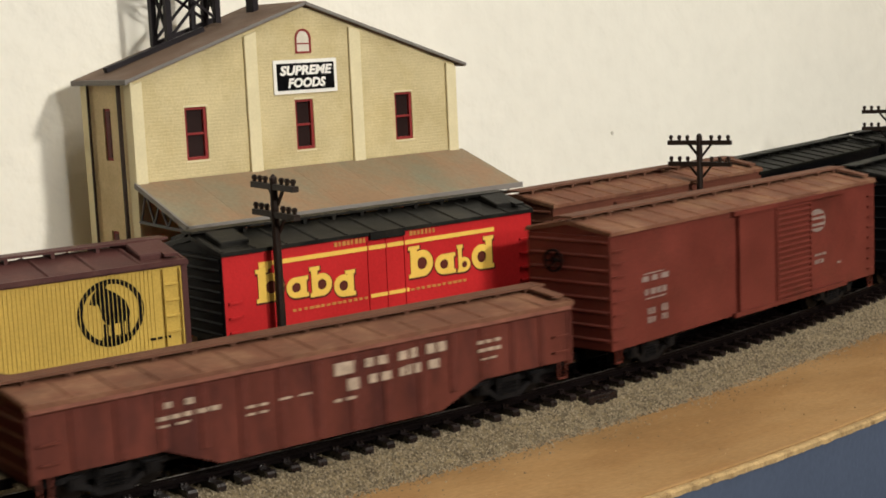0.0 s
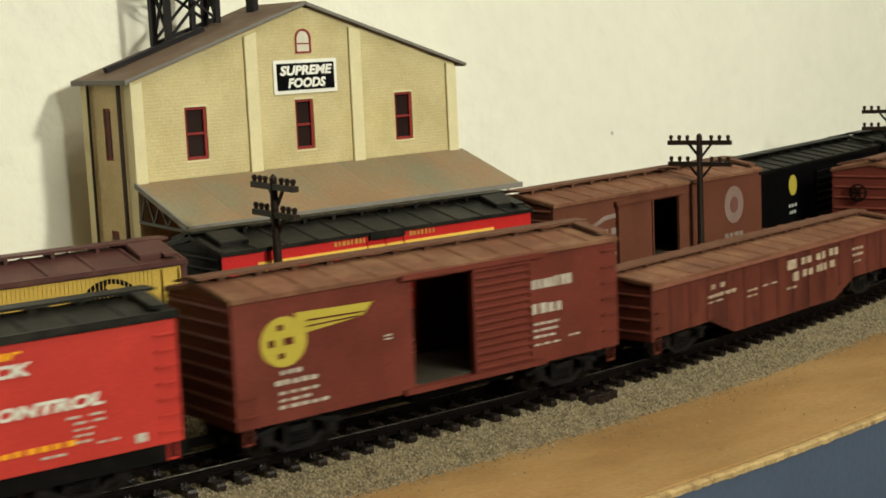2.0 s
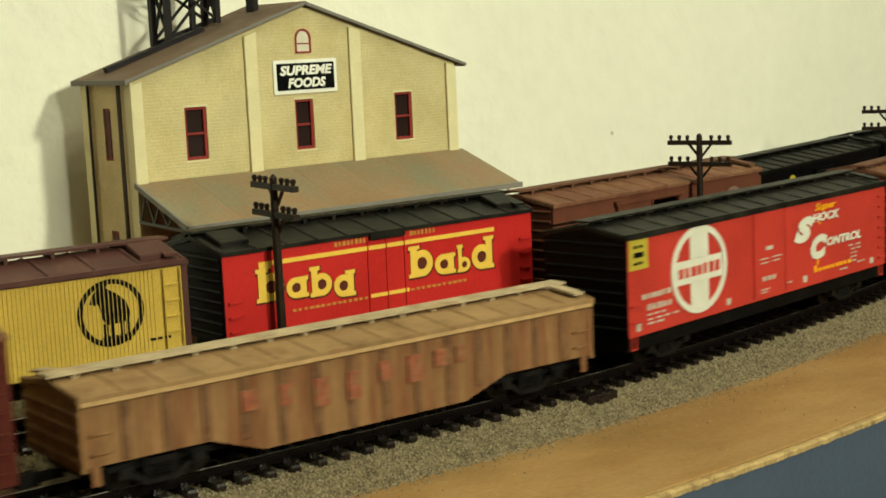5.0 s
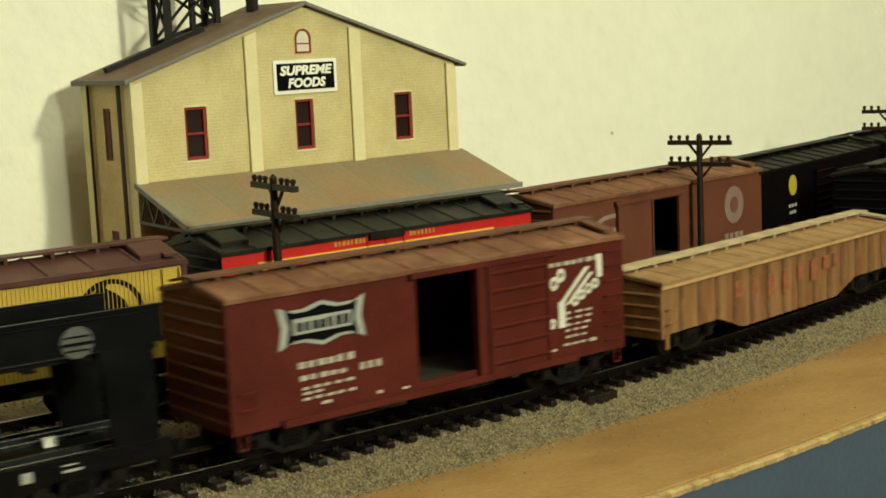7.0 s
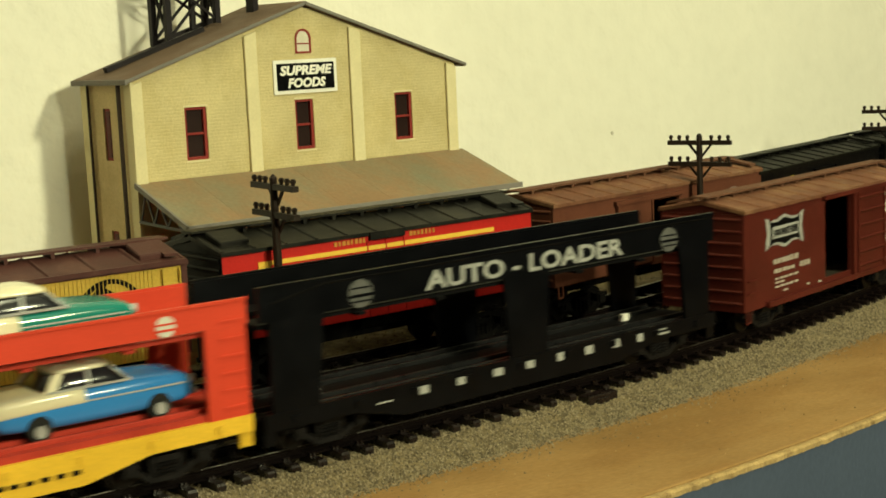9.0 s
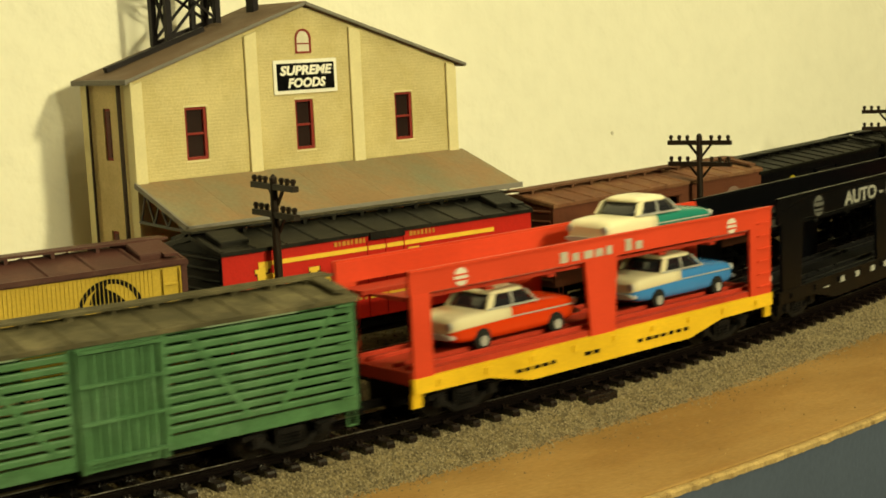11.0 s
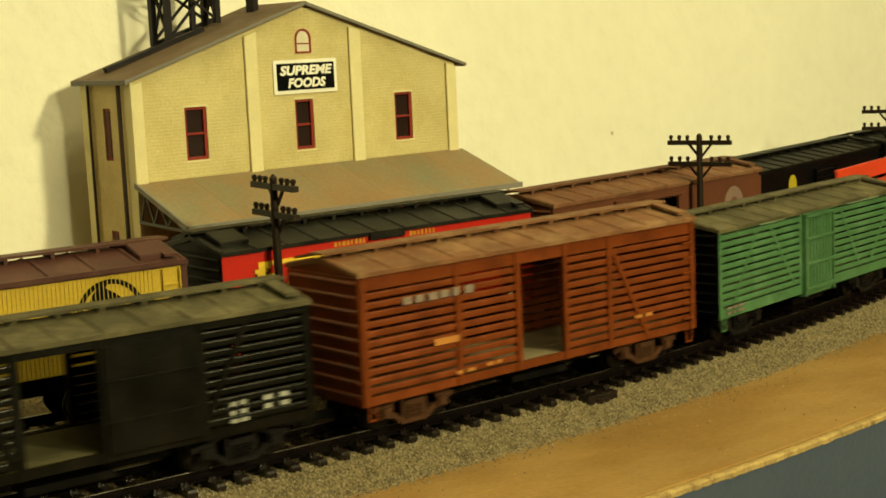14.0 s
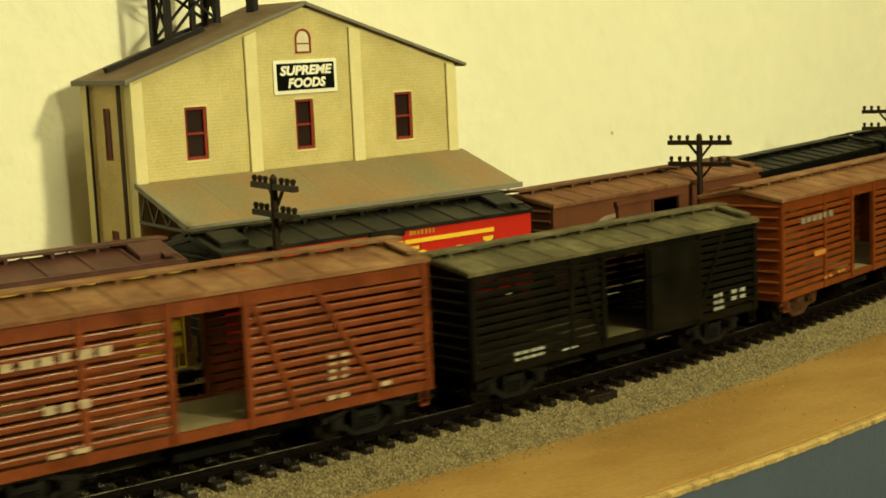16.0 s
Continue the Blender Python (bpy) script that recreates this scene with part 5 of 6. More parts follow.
rounds(root, L, [(33.8, 51.6, 4.2, 4.0, 0), (162.8, 51.2, 4.2, 4.0, 0)], DISCGREY, "grey round emblem", y=Y)
flat(root, L, [rect(30.6, 37.0, 53.0, 53.5), rect(29.8, 37.8, 50.6, 51.5), rect(30.6, 37.0, 49.2, 49.7), rect(159.6, 166.0, 52.4, 52.9), rect(158.8, 166.8, 50.4, 51.3), rect(159.6, 166.0, 49.0, 49.5)], MATT, name="emblem_bars", y=Y, depth=0.0004)
marks(root, L, [(u + 0.6, u + 5.6, 19.0, 21.6, 1) for u in (52, 66.5, 81, 94.5, 108, 120.5, 133, 145)] + [(155, 163, 19.6, 20.2, 1), (37, 45, 19.0, 19.5, 1), (155, 163, 21.2, 21.6, 1)], GREY, "grey block characters", y=Y - 0.0002)
bm = bmesh.new()
beam(bm, (-L / 2 + 0.004, -W - 0.0003, 0.0530), (-L / 2 + 0.024, -W - 0.0003, 0.0566), 0.0005, 0.0006)
box(bm, -L / 2 + 0.020, L / 2, Y - 0.0004, Y, 0.0560, 0.0564)
part("edge_line", bm, UNDER, root, "worn grey edge line")
# the metal shine of the chocks is put in as flat white
for u in (29, 160):
    bm = bmesh.new()
    box(bm, u / 1000 - L / 2, u / 1000 - L / 2 + 0.003, 0.0015, 0.0032, 0.0214, 0.0238)
    part("wheel_chock", bm, SIGNWHITE, root, "metal chock, its shine put in as white paint")

root, L = auto_carrier("orange red and yellow double deck auto carrier loaded with cars", (-0.098, 0.0758), 0.0552, 0.0488, 0.0243, ((0.5, 8, 0, 0), (74, 89.5, 2, 2), (161, 173.3, 0, 0)), ORANGE, SILLYELLOW, DECKRED, True)
rounds(root, L, [(20.2, 51.6, 2.7, 2.7, 0), (150.2, 51.4, 2.7, 2.7, 0)], WHITE, "white round emblem", y=Y)
flat(root, L, [rect(17.6, 22.8, 52.0, 52.5), rect(17.6, 22.8, 50.4, 51.0), rect(147.6, 152.8, 51.8, 52.3), rect(147.6, 152.8, 50.2, 50.8)], ORANGE, name="emblem_bars", y=Y, depth=0.0004)
marks(root, L, [(62, 67.2, 49.7, 53.6, 1), (67.6, 89, 49.7, 52.6, 4), (93, 97.6, 49.7, 53.6, 1), (98, 103, 49.7, 52.4, 1)], WHITE, "white block name marking", y=Y)
marks(root, L, [(41, 60, 18.6, 19.8, 5), (72, 80, 18.6, 19.8, 2), (98, 126, 18.4, 19.6, 7)], BLACK, "small black block markings", y=Y - 0.0003)
CARRIER = len(CARS) - 1


# toy cars: rounded fifties sedans, rear at -x
def oval(bm, rings):
    """Skins rings of points, smooth, with both ends closed."""
    rows = [[bm.verts.new(v) for v in ring] for ring in rings]
    n = len(rows[0])
    for one, two in zip(rows, rows[1:]):
        for i in range(n):
            bm.faces.new((one[i], one[(i + 1) % n], two[(i + 1) % n], two[i])).smooth = True
    bm.faces.new(rows[0][::-1])
    bm.faces.new(rows[-1])


def squircle(a0, a1, b0, b1, n=24, power=0.42):
    out = []
    for i in range(n):
        t = (i + 0.5) * math.tau / n
        c, s = math.cos(t), math.sin(t)
        out.append(((a0 + a1) / 2 + (a1 - a0) / 2 * math.copysign(abs(c) ** power, c), (b0 + b1) / 2 + (b1 - b0) / 2 * math.copysign(abs(s) ** power, s)))
    return out


TOY = 0.955


def toy_part(name, bm, material, parent, label="", **more):
    bmesh.ops.scale(bm, vec=(TOY, TOY, TOY), verts=bm.verts)
    return part(name, bm, material, parent, label, **more)


HULL = ((-0.0287, 0.0078, 0.0054, 0.0094), (-0.0280, 0.0092, 0.0045, 0.0110), (-0.0255, 0.0101, 0.0030, 0.0119), (-0.0190, 0.0104, 0.0025, 0.0123), (-0.0080, 0.0105, 0.0022, 0.0124), (0.0050, 0.0105, 0.0022, 0.0124),
        (0.0130, 0.0104, 0.0023, 0.0125), (0.0210, 0.0102, 0.0027, 0.0121), (0.0262, 0.0098, 0.0032, 0.0114), (0.0282, 0.0091, 0.0047, 0.0104), (0.0288, 0.0078, 0.0056, 0.0092))


def toy_car(label, upper, lower, low_rear, low_front):
    root = tagged(new("toy_car"), label, "toy car", "toy cars on the carrier")
    bm = bmesh.new()
    oval(bm, [[(x, y, z) for y, z in squircle(-w, w, z0, z1)] for x, w, z0, z1 in HULL])
    body = toy_part("body", bm, lower, root)
    bm = bmesh.new()
    rings = []
    for x, w, z0, z1 in HULL:
        if x < 0:
            k = (x + 0.0287) / 0.0207
            rings.append([(x * 1.008, y, z) for y, z in squircle(-w - 0.00025, w + 0.00025, max(z0 - 0.0002, low_rear + (low_front - low_rear) * k), z1 + 0.0002)])
    rings.append([(-0.0035, y, z) for y, z in squircle(-0.01075, 0.01075, low_front, 0.0126)])
    oval(bm, rings)
    toy_part("rear_panel", bm, upper, root, "cream rear panel")
    bm = bmesh.new()
    oval(bm, [[(x, y, z) for x, y in squircle(x0, x1, -w, w)] for x0, x1, w, z in ((-0.0158, 0.0118, 0.0095, 0.0120), (-0.0140, 0.0098, 0.0092, 0.0134), (-0.0104, 0.0054, 0.0081, 0.0170))])
    cabin = toy_part("greenhouse", bm, SMOKED, root, "dark wrap-round windows")
    bm = bmesh.new()
    oval(bm, [[(x, y, z) for x, y in squircle(x0, x1, -w, w)] for x0, x1, w, z in ((-0.0112, 0.0060, 0.0085, 0.0166), (-0.0114, 0.0060, 0.0086, 0.0171), (-0.0104, 0.0050, 0.0079, 0.0179), (-0.0082, 0.0024, 0.0060, 0.0185), (-0.0050, -0.0006, 0.0028, 0.0187))])
    toy_part("roof", bm, upper, root, "cream domed roof")
    for k in (-1, 1):
        for (x0, z0), (x1, z1), w, m in (((-0.0128, 0.0123), (-0.0098, 0.0168), 0.0030, upper), ((-0.0020, 0.0123), (-0.0018, 0.0169), 0.0009, SILVER), ((0.0095, 0.0123), (0.0048, 0.0168), 0.0009, SILVER)):
            bm = bmesh.new()
            prism(bm, ((x0 - w / 2, z0), (x0 + w / 2, z0), (x1 + w / 2, z1), (x1 - w / 2, z1)), -0.0003, 0.0003)
            for v in bm.verts:
                v.co.y += k * (0.0095 - (v.co.z - z0) / (z1 - z0) * 0.0012)
            toy_part("pillar", bm, m, cabin)
        bm = bmesh.new()
        box(bm, -0.0135, 0.0100, k * 0.0096 - 0.0004, k * 0.0096 + 0.0004, 0.0121, 0.0127)
        toy_part("window_trim", bm, SILVER, cabin, "chrome window strip")
        bm = bmesh.new()
        box(bm, -0.0035, 0.0255, k * 0.0104 - 0.0003, k * 0.0104 + 0.0003, 0.0086, 0.0090)
        toy_part("side_trim", bm, SILVER, body, "chrome side strip")
    for k in (-1, 1):
        bm = bmesh.new()
        oval(bm, [[(k * x, y, z) for y, z in squircle(-w, w, 0.0046, 0.0064, 16, 0.6)] for x, w in ((0.0282, 0.0104), (0.0296, 0.0101), (0.0300, 0.0090))])
        toy_part("bumper", bm, SILVER, root, "chrome bumper")
        bm = bmesh.new()
        for y in (-0.0080, 0.0080):
            rod(bm, (k * 0.0272, y, 0.0090), (k * 0.0292, y, 0.0090), 0.0013, 12)
        toy_part("lights", bm, SILVER, root)
    for x in (-0.0165, 0.0175):
        for k in (-1, 1):
            y = k * 0.0092
            # dark disc on the body stands in for the shaded wheel well
            bm = bmesh.new()
            rod(bm, (x, y - 0.0014, 0.0036), (x, y + 0.0014, 0.0036), 0.0035, 20)
            arch = toy_part("wheel_arch", bm, TYRE, body)
            bm = bmesh.new()
            rod(bm, (x, y - 0.0016, 0.0030), (x, y + 0.0016, 0.0030), 0.0030, 20)
            w = toy_part("tyre", bm, TYRE, root, "black tyre")
            bm = bmesh.new()
            rod(bm, (x, y + k * 0.0015, 0.0030), (x, y + k * 0.0020, 0.0030), 0.0017, 14)
            toy_part("hub_cap", bm, GREY, w, "chrome hub cap")
    return root


TOYS = [(toy_car("red and white toy sedan on the lower carrier deck", TOYCREAM, TOYRED, 0.0066, 0.0074), 50.5, 0.0262, -0.0006),
        (toy_car("blue and white toy sedan on the lower carrier deck", TOYCREAM, TOYBLUE, 0.0066, 0.0074), 133.8, 0.0262, -0.0006),
        (toy_car("teal and cream toy sedan on the upper carrier deck", TOYCREAM, TOYTEAL, 0.0040, 0.0036), 117.0, 0.0479, -0.0045)]


# slatted stock cars
def stock_car(label, span, eave, sill, body_m, roof_m, walk_m, end_m, opening, slat_z, pitch, slat_h, posts, diagonals, truck_m=None, door=None, category="stock car", door_m=None, thin=0.0004, floor_m=FLOORWOOD):
    root, L = start_car("stock_car", label, category, span)
    X = lambda u: u / 1000 - L / 2
    stagger = 5.5
    z0, z1 = slat_z
    n = int((z1 - z0) / pitch)
    spans = [(1.2, opening[0]), (opening[1], L * 1000 - 1.2)] if opening else [(1.2, door[0]), (door[1], L * 1000 - 1.2)]
    for y0 in (-W + 0.0003, W - 0.0012):
        shift = stagger if opening and y0 > 0 else 0.0
        for u0, u1 in ((spans[0][0], spans[0][1] + shift), (spans[1][0] + shift, spans[1][1])):
            bm = bmesh.new()
            sh = slat_h + 0.00006
            prism_x(bm, ((0.0009, 0), (0.00018, 0), (0, 0.00022), (0, sh - 0.0005), (0.00012, sh - 0.00018), (0.0004, sh), (0.0009, sh)) if y0 < 0 else ((0, 0), (0.0009, 0), (0.0009, sh), (0, sh)), 0, (u1 - u0) / 1000)
            bmesh.ops.recalc_face_normals(bm, faces=bm.faces)
            me = bpy.data.meshes.new("slat")
            bm.to_mesh(me)
            bm.free()
            me.materials.append(body_m)
            for i in range(n):
                share("slat", me, root, (X(u0), y0, z0 + i * pitch))
        k = -1 if y0 < 0 else 1
        ya, yb = sorted((k * (W - 0.0003), k * (W - 0.0002 + thin)))
        for u in posts:
            if opening and k > 0 and opening[0] + stagger < u < opening[1] + stagger:
                continue
            bm = bmesh.new()
            box(bm, X(u) - 0.0010, X(u) + 0.0010, ya, yb, sill, eave - 0.0004)
            part("side_post", bm, body_m, root)
        for ua, za, ub, zb in diagonals:
            if opening and k > 0 and opening[0] + stagger - 6 < (ua + ub) / 2 < opening[1] + stagger + 9:
                continue
            bm = bmesh.new()
            w = 0.85
            prism(bm, ((X(ua - w), za / 1000), (X(ua + w), za / 1000), (X(ub + w), zb / 1000), (X(ub - w), zb / 1000)), ya, yb)
            part("diagonal_brace", bm, body_m, root)
        for a, b in ((sill, z0 - (pitch - slat_h) * 0.8), (z0 + (n - 1) * pitch + slat_h + (pitch - slat_h) * 0.8, eave)):
            bm = bmesh.new()
            box(bm, -L / 2, L / 2, y0 - 0.0001, y0 + 0.0010, a, b)
            part("side_board", bm, body_m, root)
    if opening and door:
        bm = bmesh.new()
        box(bm, X(door[0]), X(door[1]), -W - 0.0012, -W - 0.0005, sill + 0.0020, eave - 0.0030)
        d = part("door", bm, door_m or body_m, root)
        for z in (0.3, 0.62):
            bm = bmesh.new()
            box(bm, X(door[0]), X(door[1]), -W - 0.0016, -W - 0.0011, sill + (eave - sill) * z, sill + (eave - sill) * z + 0.0006)
            part("door_batten", bm, door_m or body_m, d)
    elif door:
        bm = bmesh.new()
        box(bm, X(door[0]), X(door[1]), -W - 0.0002, -W + 0.0012, sill - 0.0012, eave - 0.0012)
        d = part("door", bm, door_m or body_m, root)
        for z in (0.06, 0.36, 0.66, 0.93):
            bm = bmesh.new()
            box(bm, X(door[0]) + 0.0004, X(door[1]) - 0.0004, -W - 0.0021, -W - 0.0001, sill + (eave - sill) * z - 0.0004, sill + (eave - sill) * z + 0.0004)
            part("door_batten", bm, door_m or body_m, d)
        for u in (door[0], door[1] - 1.2):
            bm = bmesh.new()
            box(bm, X(u), X(u) + 0.0012, -W - 0.0017, -W - 0.0001, sill - 0.0010, eave - 0.0014)
            part("door_stile", bm, door_m or body_m, d)
        wide = (door[1] - door[0] - 3.2) / 8
        for i in range(8):
            bm = bmesh.new()
            box(bm, X(door[0] + 1.6 + wide * i), X(door[0] + 1.6 + wide * (i + 0.66)), -W - 0.0015, -W - 0.0001, sill + 0.0002, eave - 0.0030)
            part("door_board", bm, door_m or body_m, d)
    if opening:
        for u in (opening[0], opening[1]):
            for k in (-1, 1):
                ya, yb = sorted((k * (W - 0.0012), k * (W + 0.0003)))
                bm = bmesh.new()
                v = u + (stagger if k > 0 else 0.0)
                box(bm, X(v) - 0.0011, X(v) + 0.0009, ya, yb, sill, eave - 0.0003)
                part("door_post", bm, body_m, root)
    ends(root, L, eave, sill, end_m, ribs=9)
    roof(root, L, eave, roof_m, walk_m)
    bm = bmesh.new()
    box(bm, -L / 2 + 0.0013, L / 2 - 0.0013, -W + 0.0014, W - 0.0014, sill + 0.0004, sill + 0.0022)
    part("floor", bm, floor_m, root, "worn car floor")
    bm = bmesh.new()
    box(bm, -L / 2 + 0.002, L / 2 - 0.002, -0.0045, 0.0045, 0.0140, sill + 0.0003)
    box(bm, -0.010, 0.014, -0.0120, 0.0120, 0.0140, 0.0160)
    part("underframe", bm, UNDER, root)
    stirrups(root, L, sill, body_m)
    rungs(root, body_m, L / 2 - 0.0065, L / 2 - 0.0008, [sill + 0.004 + 0.0052 * i for i in range(6)])
    running_gear(root, L, 0.021, truck_m or TRUCK)
    return root, L


root, L = stock_car("green slatted stock car with a grimy roof and shut door", (-0.2575, -0.114), 0.0508, 0.0190, GREEN, OLIVEROOF, OLIVEROOF, BLACK, None, (0.0232, 0.0498), 0.00262, 0.00180, (1.2, 59.0, 84.0, 142), ((36, 48, 54, 24), (27, 48, 10, 24), (92, 48, 108, 24), (136, 48, 118, 24)), door=(59.8, 83.4), thin=0.00004)
SCUFF = paint("pale_scuffed_green", (0.20, 0.29, 0.20), 0.6, 0.2)
for u0, u1 in ((27, 46), (96, 124)):
    flat(root, L, [rect(u0, u1, 49.3, 50.2)], SCUFF, name="worn_edge", y=-W - 0.0002)
marks(root, L, [(4.2, 16, 22.0, 23.0, 3), (4.2, 16, 20.2, 21.2, 3)], DULLWHITE, "faded white block markings", y=-W - 0.0002)

root, L = stock_car("brown slatted stock car with open doors and rusty trucks", (-0.413, -0.270), 0.0570, 0.0190, STOCKBROWN, STOCKROOF, STOCKROOF, STOCKBROWN, (60.5, 81.0), (0.0222, 0.0545), 0.00272, 0.00182, (1.2, 36, 101, 141.8), ((101.3, 53.5, 119.3, 19.5),), truck_m=RUST)
marks(root, L, [(14.8, 43, 46.2, 48.6, 6)], DULLWHITE, "faded white block markings", y=-W - 0.0002)
marks(root, L, [(25, 39, 32.4, 34.6, 1), (34, 42, 22.5, 23.6, 2), (46, 54, 23.0, 24.0, 2), (112, 122, 27.0, 28.0, 2)], paint("faded_orange_marking", (0.42, 0.17, 0.06), 0.6, 0.2), y=-W - 0.0002)

root, L = stock_car("sooty black slatted stock car with an open doorway", (-0.5707, -0.4285), 0.0520, 0.0195, SOOT, OLIVEROOF, OLIVEROOF, BLACK, (59.3, 81.5), (0.0228, 0.0498), 0.00262, 0.00180, (1.2, 44, 109, 141), ((123, 49.8, 109.5, 25), (50, 46, 57, 24)), door=(81.6, 107.5), floor_m=SOOTFLOOR)
marks(root, L, [(17, 31, 24.4, 25.4, 4), (17, 31, 22.6, 23.4, 4), (38, 46, 22.2, 22.8, 2), (116, 122, 27.4, 28.6, 2), (126, 136, 27.4, 28.6, 2), (116, 122, 25.0, 26.2, 2), (126, 136, 25.0, 26.2, 2), (116, 122, 22.8, 23.8, 2)], CREAMGREY, "grey block markings", y=-W - 0.0004)

root, L = stock_car("red-brown slatted stock car with open doors", (-0.727, -0.584), 0.0585, 0.0200, STOCKRED, STOCKROOF, STOCKROOF, STOCKRED, (60.0, 82.8), (0.0236, 0.0558), 0.00272, 0.00182, (1.2, 36, 141.6), ((84.5, 54.5, 97.2, 22), (104.7, 54.5, 125.2, 22)))
marks(root, L, [(10, 45, 46.8, 49.2, 7), (107, 115, 35.0, 35.8, 2), (107, 115, 33.0, 33.8, 2), (107, 115, 31.0, 31.8, 2), (107, 115, 29.0, 29.8, 2), (25, 39, 34.6, 36.8, 3), (106, 114, 23.4, 24.6, 2), (124, 130, 24.2, 25.4, 1), (25, 38, 23.6, 24.8, 2)], PALE, "cream block markings", y=-W - 0.0004)

# ---- standing cars on the siding ----
SIDING = "standing cars on the siding"
root, L = boxcar("yellow wood-sided reefer with a black ring emblem", (0.074, 0.199), 0.0594, 0.0320, YELLOW, MAROONROOF, MAROONROOF, MAROONROOF, moving=False, name="reefer", category="reefer car", hatches=(0.055, -0.055), group=SIDING, panels=9, rise=0.0042)
bm = bmesh.new()
x = -L / 2 + 0.0013
while x < L / 2 - 0.010:
    box(bm, x, x + 0.00020, -W - 0.00022, -W - 0.00005, 0.0325, 0.0582)
    x += 0.00128
tagged(part("siding_relief", bm, YELLOW, root), kind="stuff")
bm = bmesh.new()
box(bm, L / 2 - 0.0016, L / 2 + 0.0002, -W - 0.0004, -W - 0.0001, 0.0320, 0.0590)
box(bm, -L / 2, L / 2, -W - 0.0012, -W - 0.0001, 0.0588, 0.0602)
part("corner_trim", bm, MAROONROOF, root, "maroon edge trim")
rungs(root, YELLOW, L / 2 - 0.0078, L / 2 - 0.0026, [0.0345 + 0.0047 * i for i in range(5)])
bm = bmesh.new()
for u in (L / 2 - 0.0080, L / 2 - 0.0026):
    box(bm, u, u + 0.0004, -W - 0.0011, -W - 0.0006, 0.0325, 0.0580)
part("ladder_rails", bm, YELLOW, root)
G0 = 100.5
rounds(root, L, [(G0, 47.4, 10.3, 9.8, 0.85)], BLACK, "black ring emblem", depth=0.00018)
flat(root, L, [((G0 - 3.2, 55.0), (G0 - 1.0, 54.6), (G0 + 2.2, 52.6), (G0 + 4.8, 50.2), (G0 + 5.8, 47.0), (G0 + 5.4, 44.6), (G0 + 2.8, 44.2), (G0 - 1.6, 44.0), (G0 - 3.0, 46.4), (G0 - 3.4, 49.0), (G0 - 4.2, 51.2)),
               ((G0 - 6.4, 50.6), (G0 - 5.6, 52.8), (G0 - 4.4, 54.2), (G0 - 3.0, 54.8), (G0 - 3.2, 51.6), (G0 - 4.4, 50.0)), ((G0 - 4.6, 54.0), (G0 - 2.6, 56.0), (G0 - 0.6, 55.8), (G0 - 1.4, 54.6)),
               rect(G0 - 2.6, G0 - 1.2, 40.4, 44.4), rect(G0 - 0.6, G0 + 0.6, 40.4, 44.4), rect(G0 + 2.6, G0 + 3.8, 40.4, 44.6), rect(G0 + 4.4, G0 + 5.4, 40.4, 45.0),
               ((G0 - 4.6, 38.6), (G0 + 5.4, 38.6), (G0 + 6.2, 40.6), (G0 - 3.0, 40.8))], BLACK, depth=0.00018)
marks(root, L, [(112, 119, 37.4, 38.2, 3)], BLACK, y=-W - 0.0001)

root, L = boxcar("candy red reefer with gold markings and a black roof", (0.2125, 0.339), 0.0600, 0.0325, BACKRED, DARKROOF, DARKROOF, BLACK, moving=False, name="reefer", category="reefer car", hatches=(-0.056, 0.056), group=SIDING, panels=11, rise=0.0042)
bm = bmesh.new()
box(bm, 0.0548 - L / 2, 0.0690 - L / 2, -W - 0.0013, -W - 0.0001, 0.0576, 0.0602)
part("door_hood", bm, DARKROOF, root, "black door hood")
bm = bmesh.new()
for u in (0.0540, 0.0615, 0.0690):
    box(bm, u - L / 2, u - L / 2 + 0.0004, -W - 0.0004, -W, 0.0330, 0.0576)
part("door_seams", bm, BACKRED, root)
rungs(root, BACKRED, 0.0012 - L / 2, 0.0060 - L / 2, (0.0445, 0.0400, 0.0355))
rungs(root, BACKRED, L / 2 - 0.006, L / 2 - 0.0012, (0.050, 0.045, 0.040, 0.0355))
flat(root, L, [rect(12.6, 108.8, 54.3, 55.7), rect(54.2, 70.5, 38.6, 39.8), rect(12.6, 17.0, 53.4, 54.2)], GOLD, "gold stripe", name="stripe")
marks(root, L, [(41, 54, 57.0, 58.6, 8), (71.5, 83, 57.0, 58.6, 7), (24, 54, 38.6, 39.4, 14), (71, 96, 38.6, 39.4, 11)], paint("dull_gold_marking", (0.46, 0.20, 0.05), 0.5, 0.15, size=0.004), "dull gold block markings")


def bowl(bm, u0, u1, z0, z1, grow, y, flip):
    """A plain slab-footed upright with a rounded ring beside it, in place of a letter; grow widens it all round."""
    m = lambda u: u / 1000 - L / 2
    if flip:
        m = lambda u: (u0 + u1 - u) / 1000 - L / 2
    w, h = u1 - u0, z1 - z0
    ring_h = min(h, w * 0.86)
    disc(bm, m(u0 + w * 0.55), (z0 + ring_h / 2) / 1000, (w * 0.45 + grow) / 1000, (ring_h / 2 + grow) / 1000, y, -W + 0.0002, 24, 0.46 if not grow else 0.0)
    box(bm, m(u0 + w * 0.08 - grow), m(u0 + w * 0.36 + grow), y - 0.00003, -W + 0.0002, (z0 - grow) / 1000, (z1 + grow) / 1000)
    for z in (z0, z1 - 1.3):
        box(bm, m(u0 - grow), m(u0 + w * 0.46 + grow), y - 0.00005, -W + 0.0002, (z - grow) / 1000, (z + 1.3 + grow) / 1000)


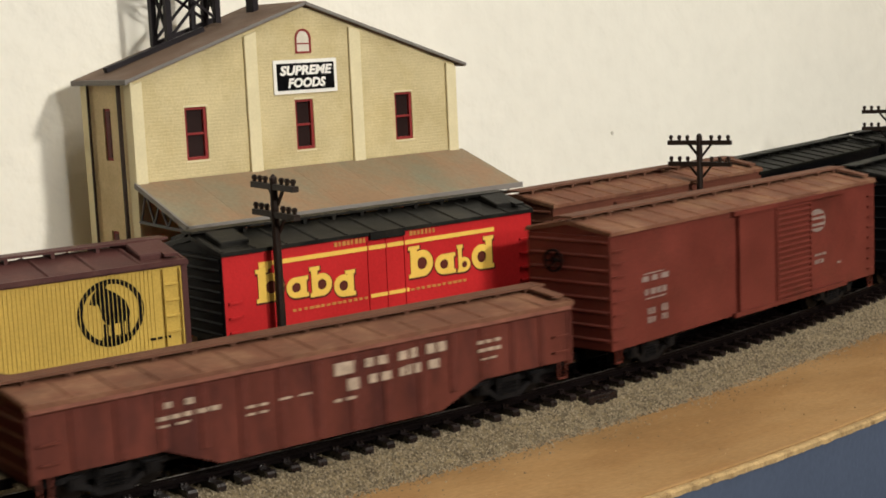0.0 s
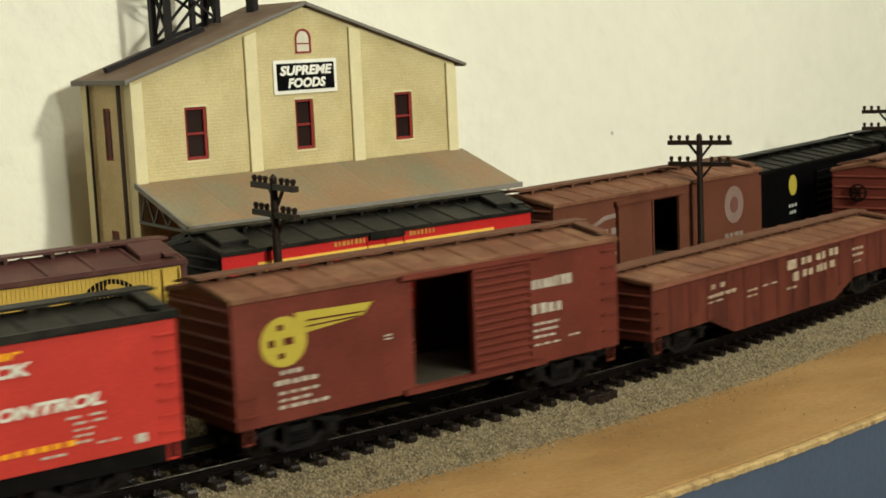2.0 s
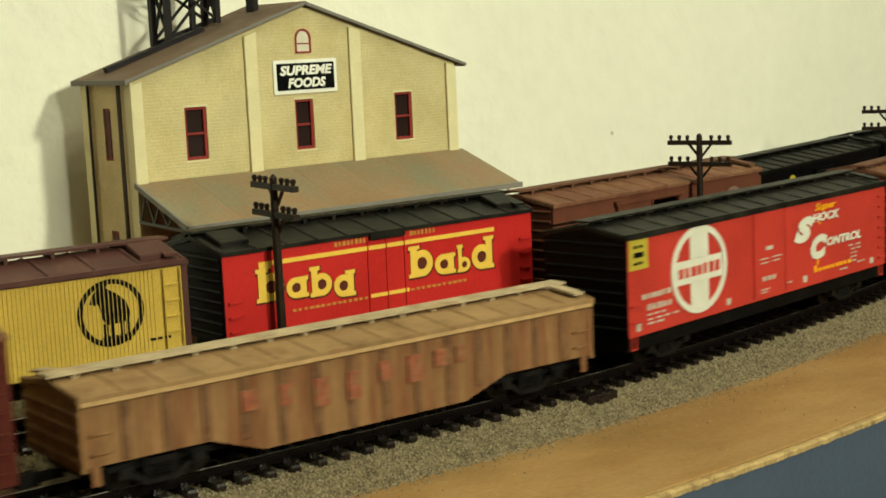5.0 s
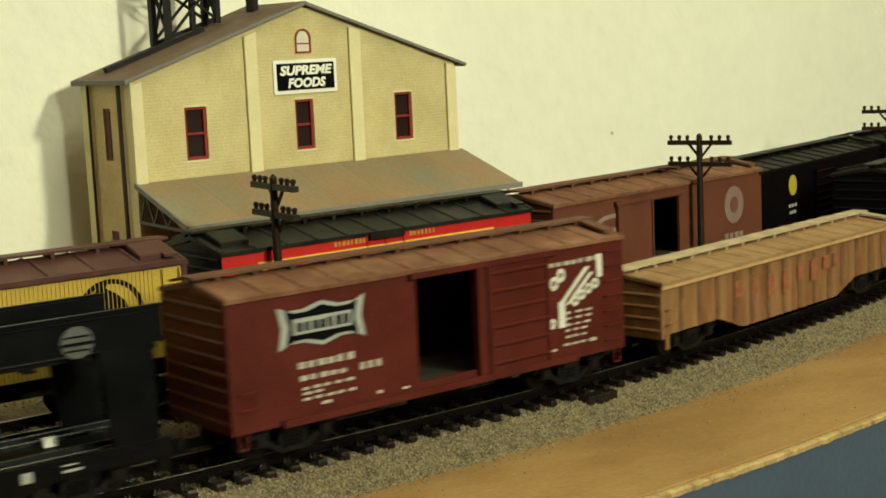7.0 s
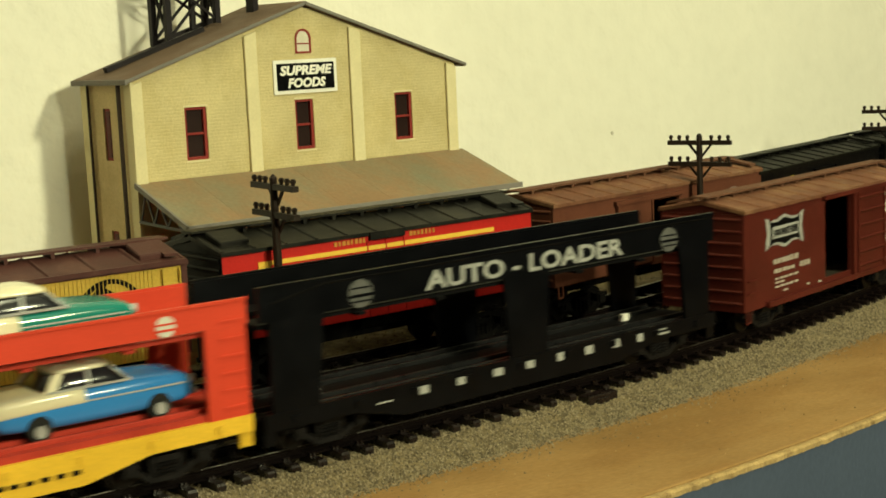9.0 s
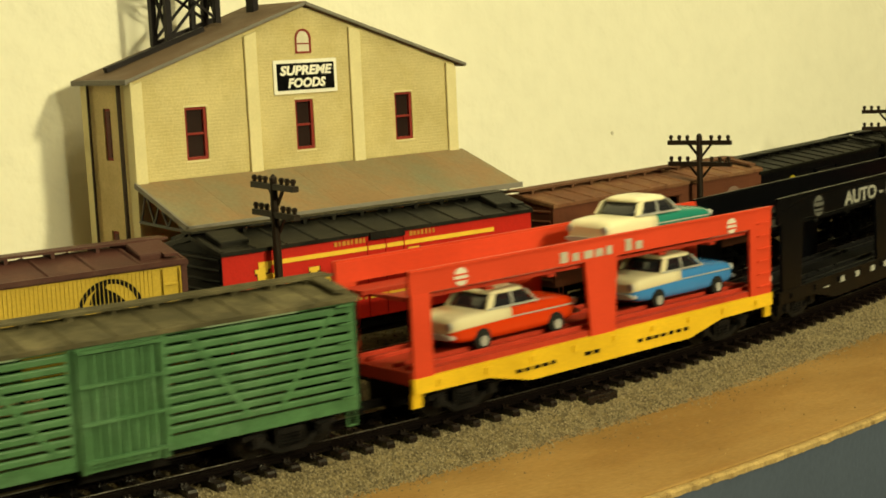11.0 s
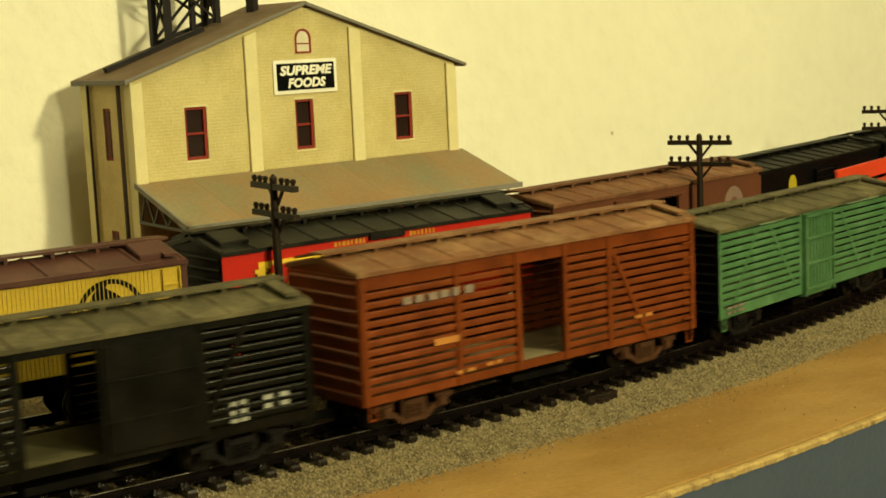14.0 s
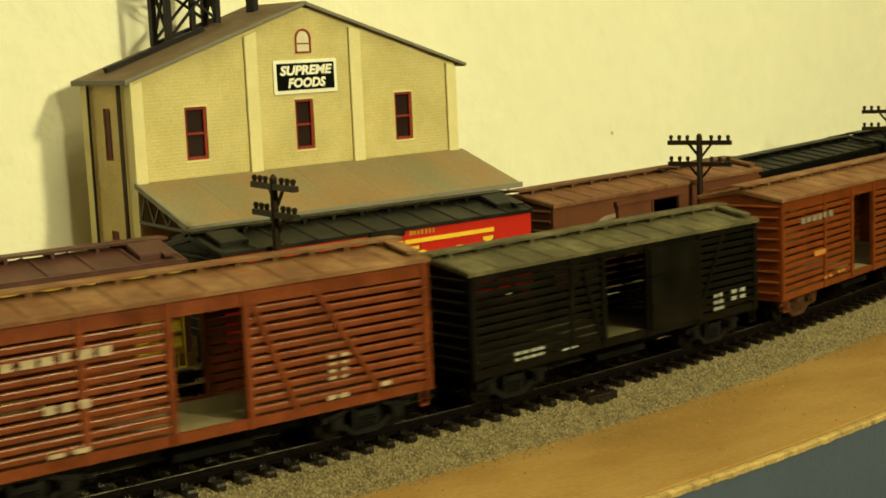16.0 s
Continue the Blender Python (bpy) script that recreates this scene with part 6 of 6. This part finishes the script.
SHADE = paint("dark_letter_shadow", (0.09, 0.02, 0.012), 0.5, 0.1)
for n, (u0, u1, z0, z1) in enumerate(((11.2, 21.4, 43.2, 53.6), (22.2, 30.4, 42.8, 49.4), (31.0, 39.4, 42.2, 51.8), (40.2, 48.6, 40.6, 49.0), (70.6, 81.0, 42.8, 53.4), (81.8, 90.8, 42.2, 49.2), (91.6, 97.4, 42.0, 51.4), (98.2, 108.2, 41.8, 53.0))):
    bm = bmesh.new()
    bowl(bm, u0 + 0.3, u1 + 0.3, z0 - 0.3, z1 - 0.3, 0.35, -W - 0.00012, n % 2)
    part("lettering_shadow", bm, SHADE, root)
    bm = bmesh.new()
    bowl(bm, u0, u1, z0, z1, 0.0, -W - 0.0003, n % 2)
    part("block_shape", bm, GOLD, root, "gold rounded block shape")

BACKBROWN = paint("dull_brown_boxcar", (0.108, 0.037, 0.023), 0.55, 0.12, other=(0.085, 0.029, 0.018), amount=0.4, size=0.02)
root, L = boxcar("dull brown boxcar with an open door on the siding", (0.355, 0.4975), 0.0600, 0.0300, BACKBROWN, DUSTROOF, DUSTWALK, BACKBROWN, moving=False, opening=(60.0, 80.0, 32.5, 55.0), far_open=False, group=SIDING, brake=1)
ribbed_door(root, 0.0370 - L / 2, 0.0600 - L / 2, 0.0315, 0.0560, BACKBROWN, 0)
rail_strip(root, 0.036 - L / 2, 0.082 - L / 2, 0.0566, BACKBROWN)
rounds(root, L, [(120.5, 47.0, 7.4, 7.8, 0)], paint("faded_pink_white", (0.19, 0.125, 0.108), 0.6, 0.15), "faded white round emblem")
rounds(root, L, [(120.5, 47.0, 3.0, 3.4, 0)], paint("faded_pink", (0.13, 0.055, 0.045), 0.6, 0.1), name="emblem_centre", depth=0.0004)
flat(root, L, [((10.5, 46.0), (20, 49.2), (30, 52.6), (38, 53.0), (46, 50.4), (51.5, 48.0), (44, 50.0), (37, 51.4), (30, 51.0), (20, 47.8)), rect(12, 18, 46.0, 47.2)], DULLWHITE, "faded white swoosh emblem")
marks(root, L, [(12, 51, 45.2, 47.6, 9), (20, 42, 41.2, 42.6, 8), (26, 38, 37.2, 38.4, 5)], DULLWHITE, "faded white block markings")
marks(root, L, [(113, 128, 33.0, 35.6, 4)], DULLWHITE)

for span, dot in (((0.5005, 0.6420), True), ((0.6570, 0.7990), False)):
    root, L = boxcar("black boxcar with a yellow round emblem" if dot else "plain black boxcar at the end of the siding", span, 0.0585, 0.0300, BLACK, SOOTROOF, SOOTROOF, BLACK, moving=False, group=SIDING)
    ribbed_door(root, 0.058 - L / 2, 0.082 - L / 2, 0.0315, 0.0545, BLACK, 7)
    if dot:
        rounds(root, L, [(34.5, 49.4, 4.2, 4.6, 0)], LEMON, "yellow round emblem")
        marks(root, L, [(30, 39, 39.6, 41.2, 3), (31, 38, 36.6, 38.0, 3)], GREY, "grey block markings")
        marks(root, L, [(96, 116, 46.0, 49.0, 4)], LEMON)

# ---- motion: how far the train has run, beside an even pace ----
ADVANCE = [(0, 0.0122), (0.5, 0.0098), (1, 0.0096), (1.5, 0.0099), (2, 0.0084), (2.5, 0.0091), (3, 0.0122), (3.5, 0.0150), (4, 0.0179), (4.5, 0.0203), (5, 0.0213), (5.5, 0.0202), (6, 0.0170),
           (6.5, 0.0130), (7, 0.0095), (7.5, 0.0048), (8, 0.0036), (8.5, 0.0032), (9, 0.0045), (9.5, 0.0070), (10, 0.0102), (10.5, 0.0124), (11, 0.0117),
           (11.5, 0.0086), (12, 0.0022), (12.5, -0.0025), (13, -0.006), (13.5, -0.011), (14, -0.0155), (14.5, -0.021), (15, -0.0254), (15.5, -0.0315), (16, -0.0365)]


def motions():
    for ob, mid, half, _ in CARS:
        walk(ob, [(t, car_pose(mid, half, t, d)) for t, d in ADVANCE])
    _, mid, half, _ = CARS[CARRIER]
    for ob, u, z, y in TOYS:
        local = pose(u / 1000 - 0.1738 / 2, y, z)
        walk(ob, [(t, car_pose(mid, half, t, d) @ local) for t, d in ADVANCE])


motions()
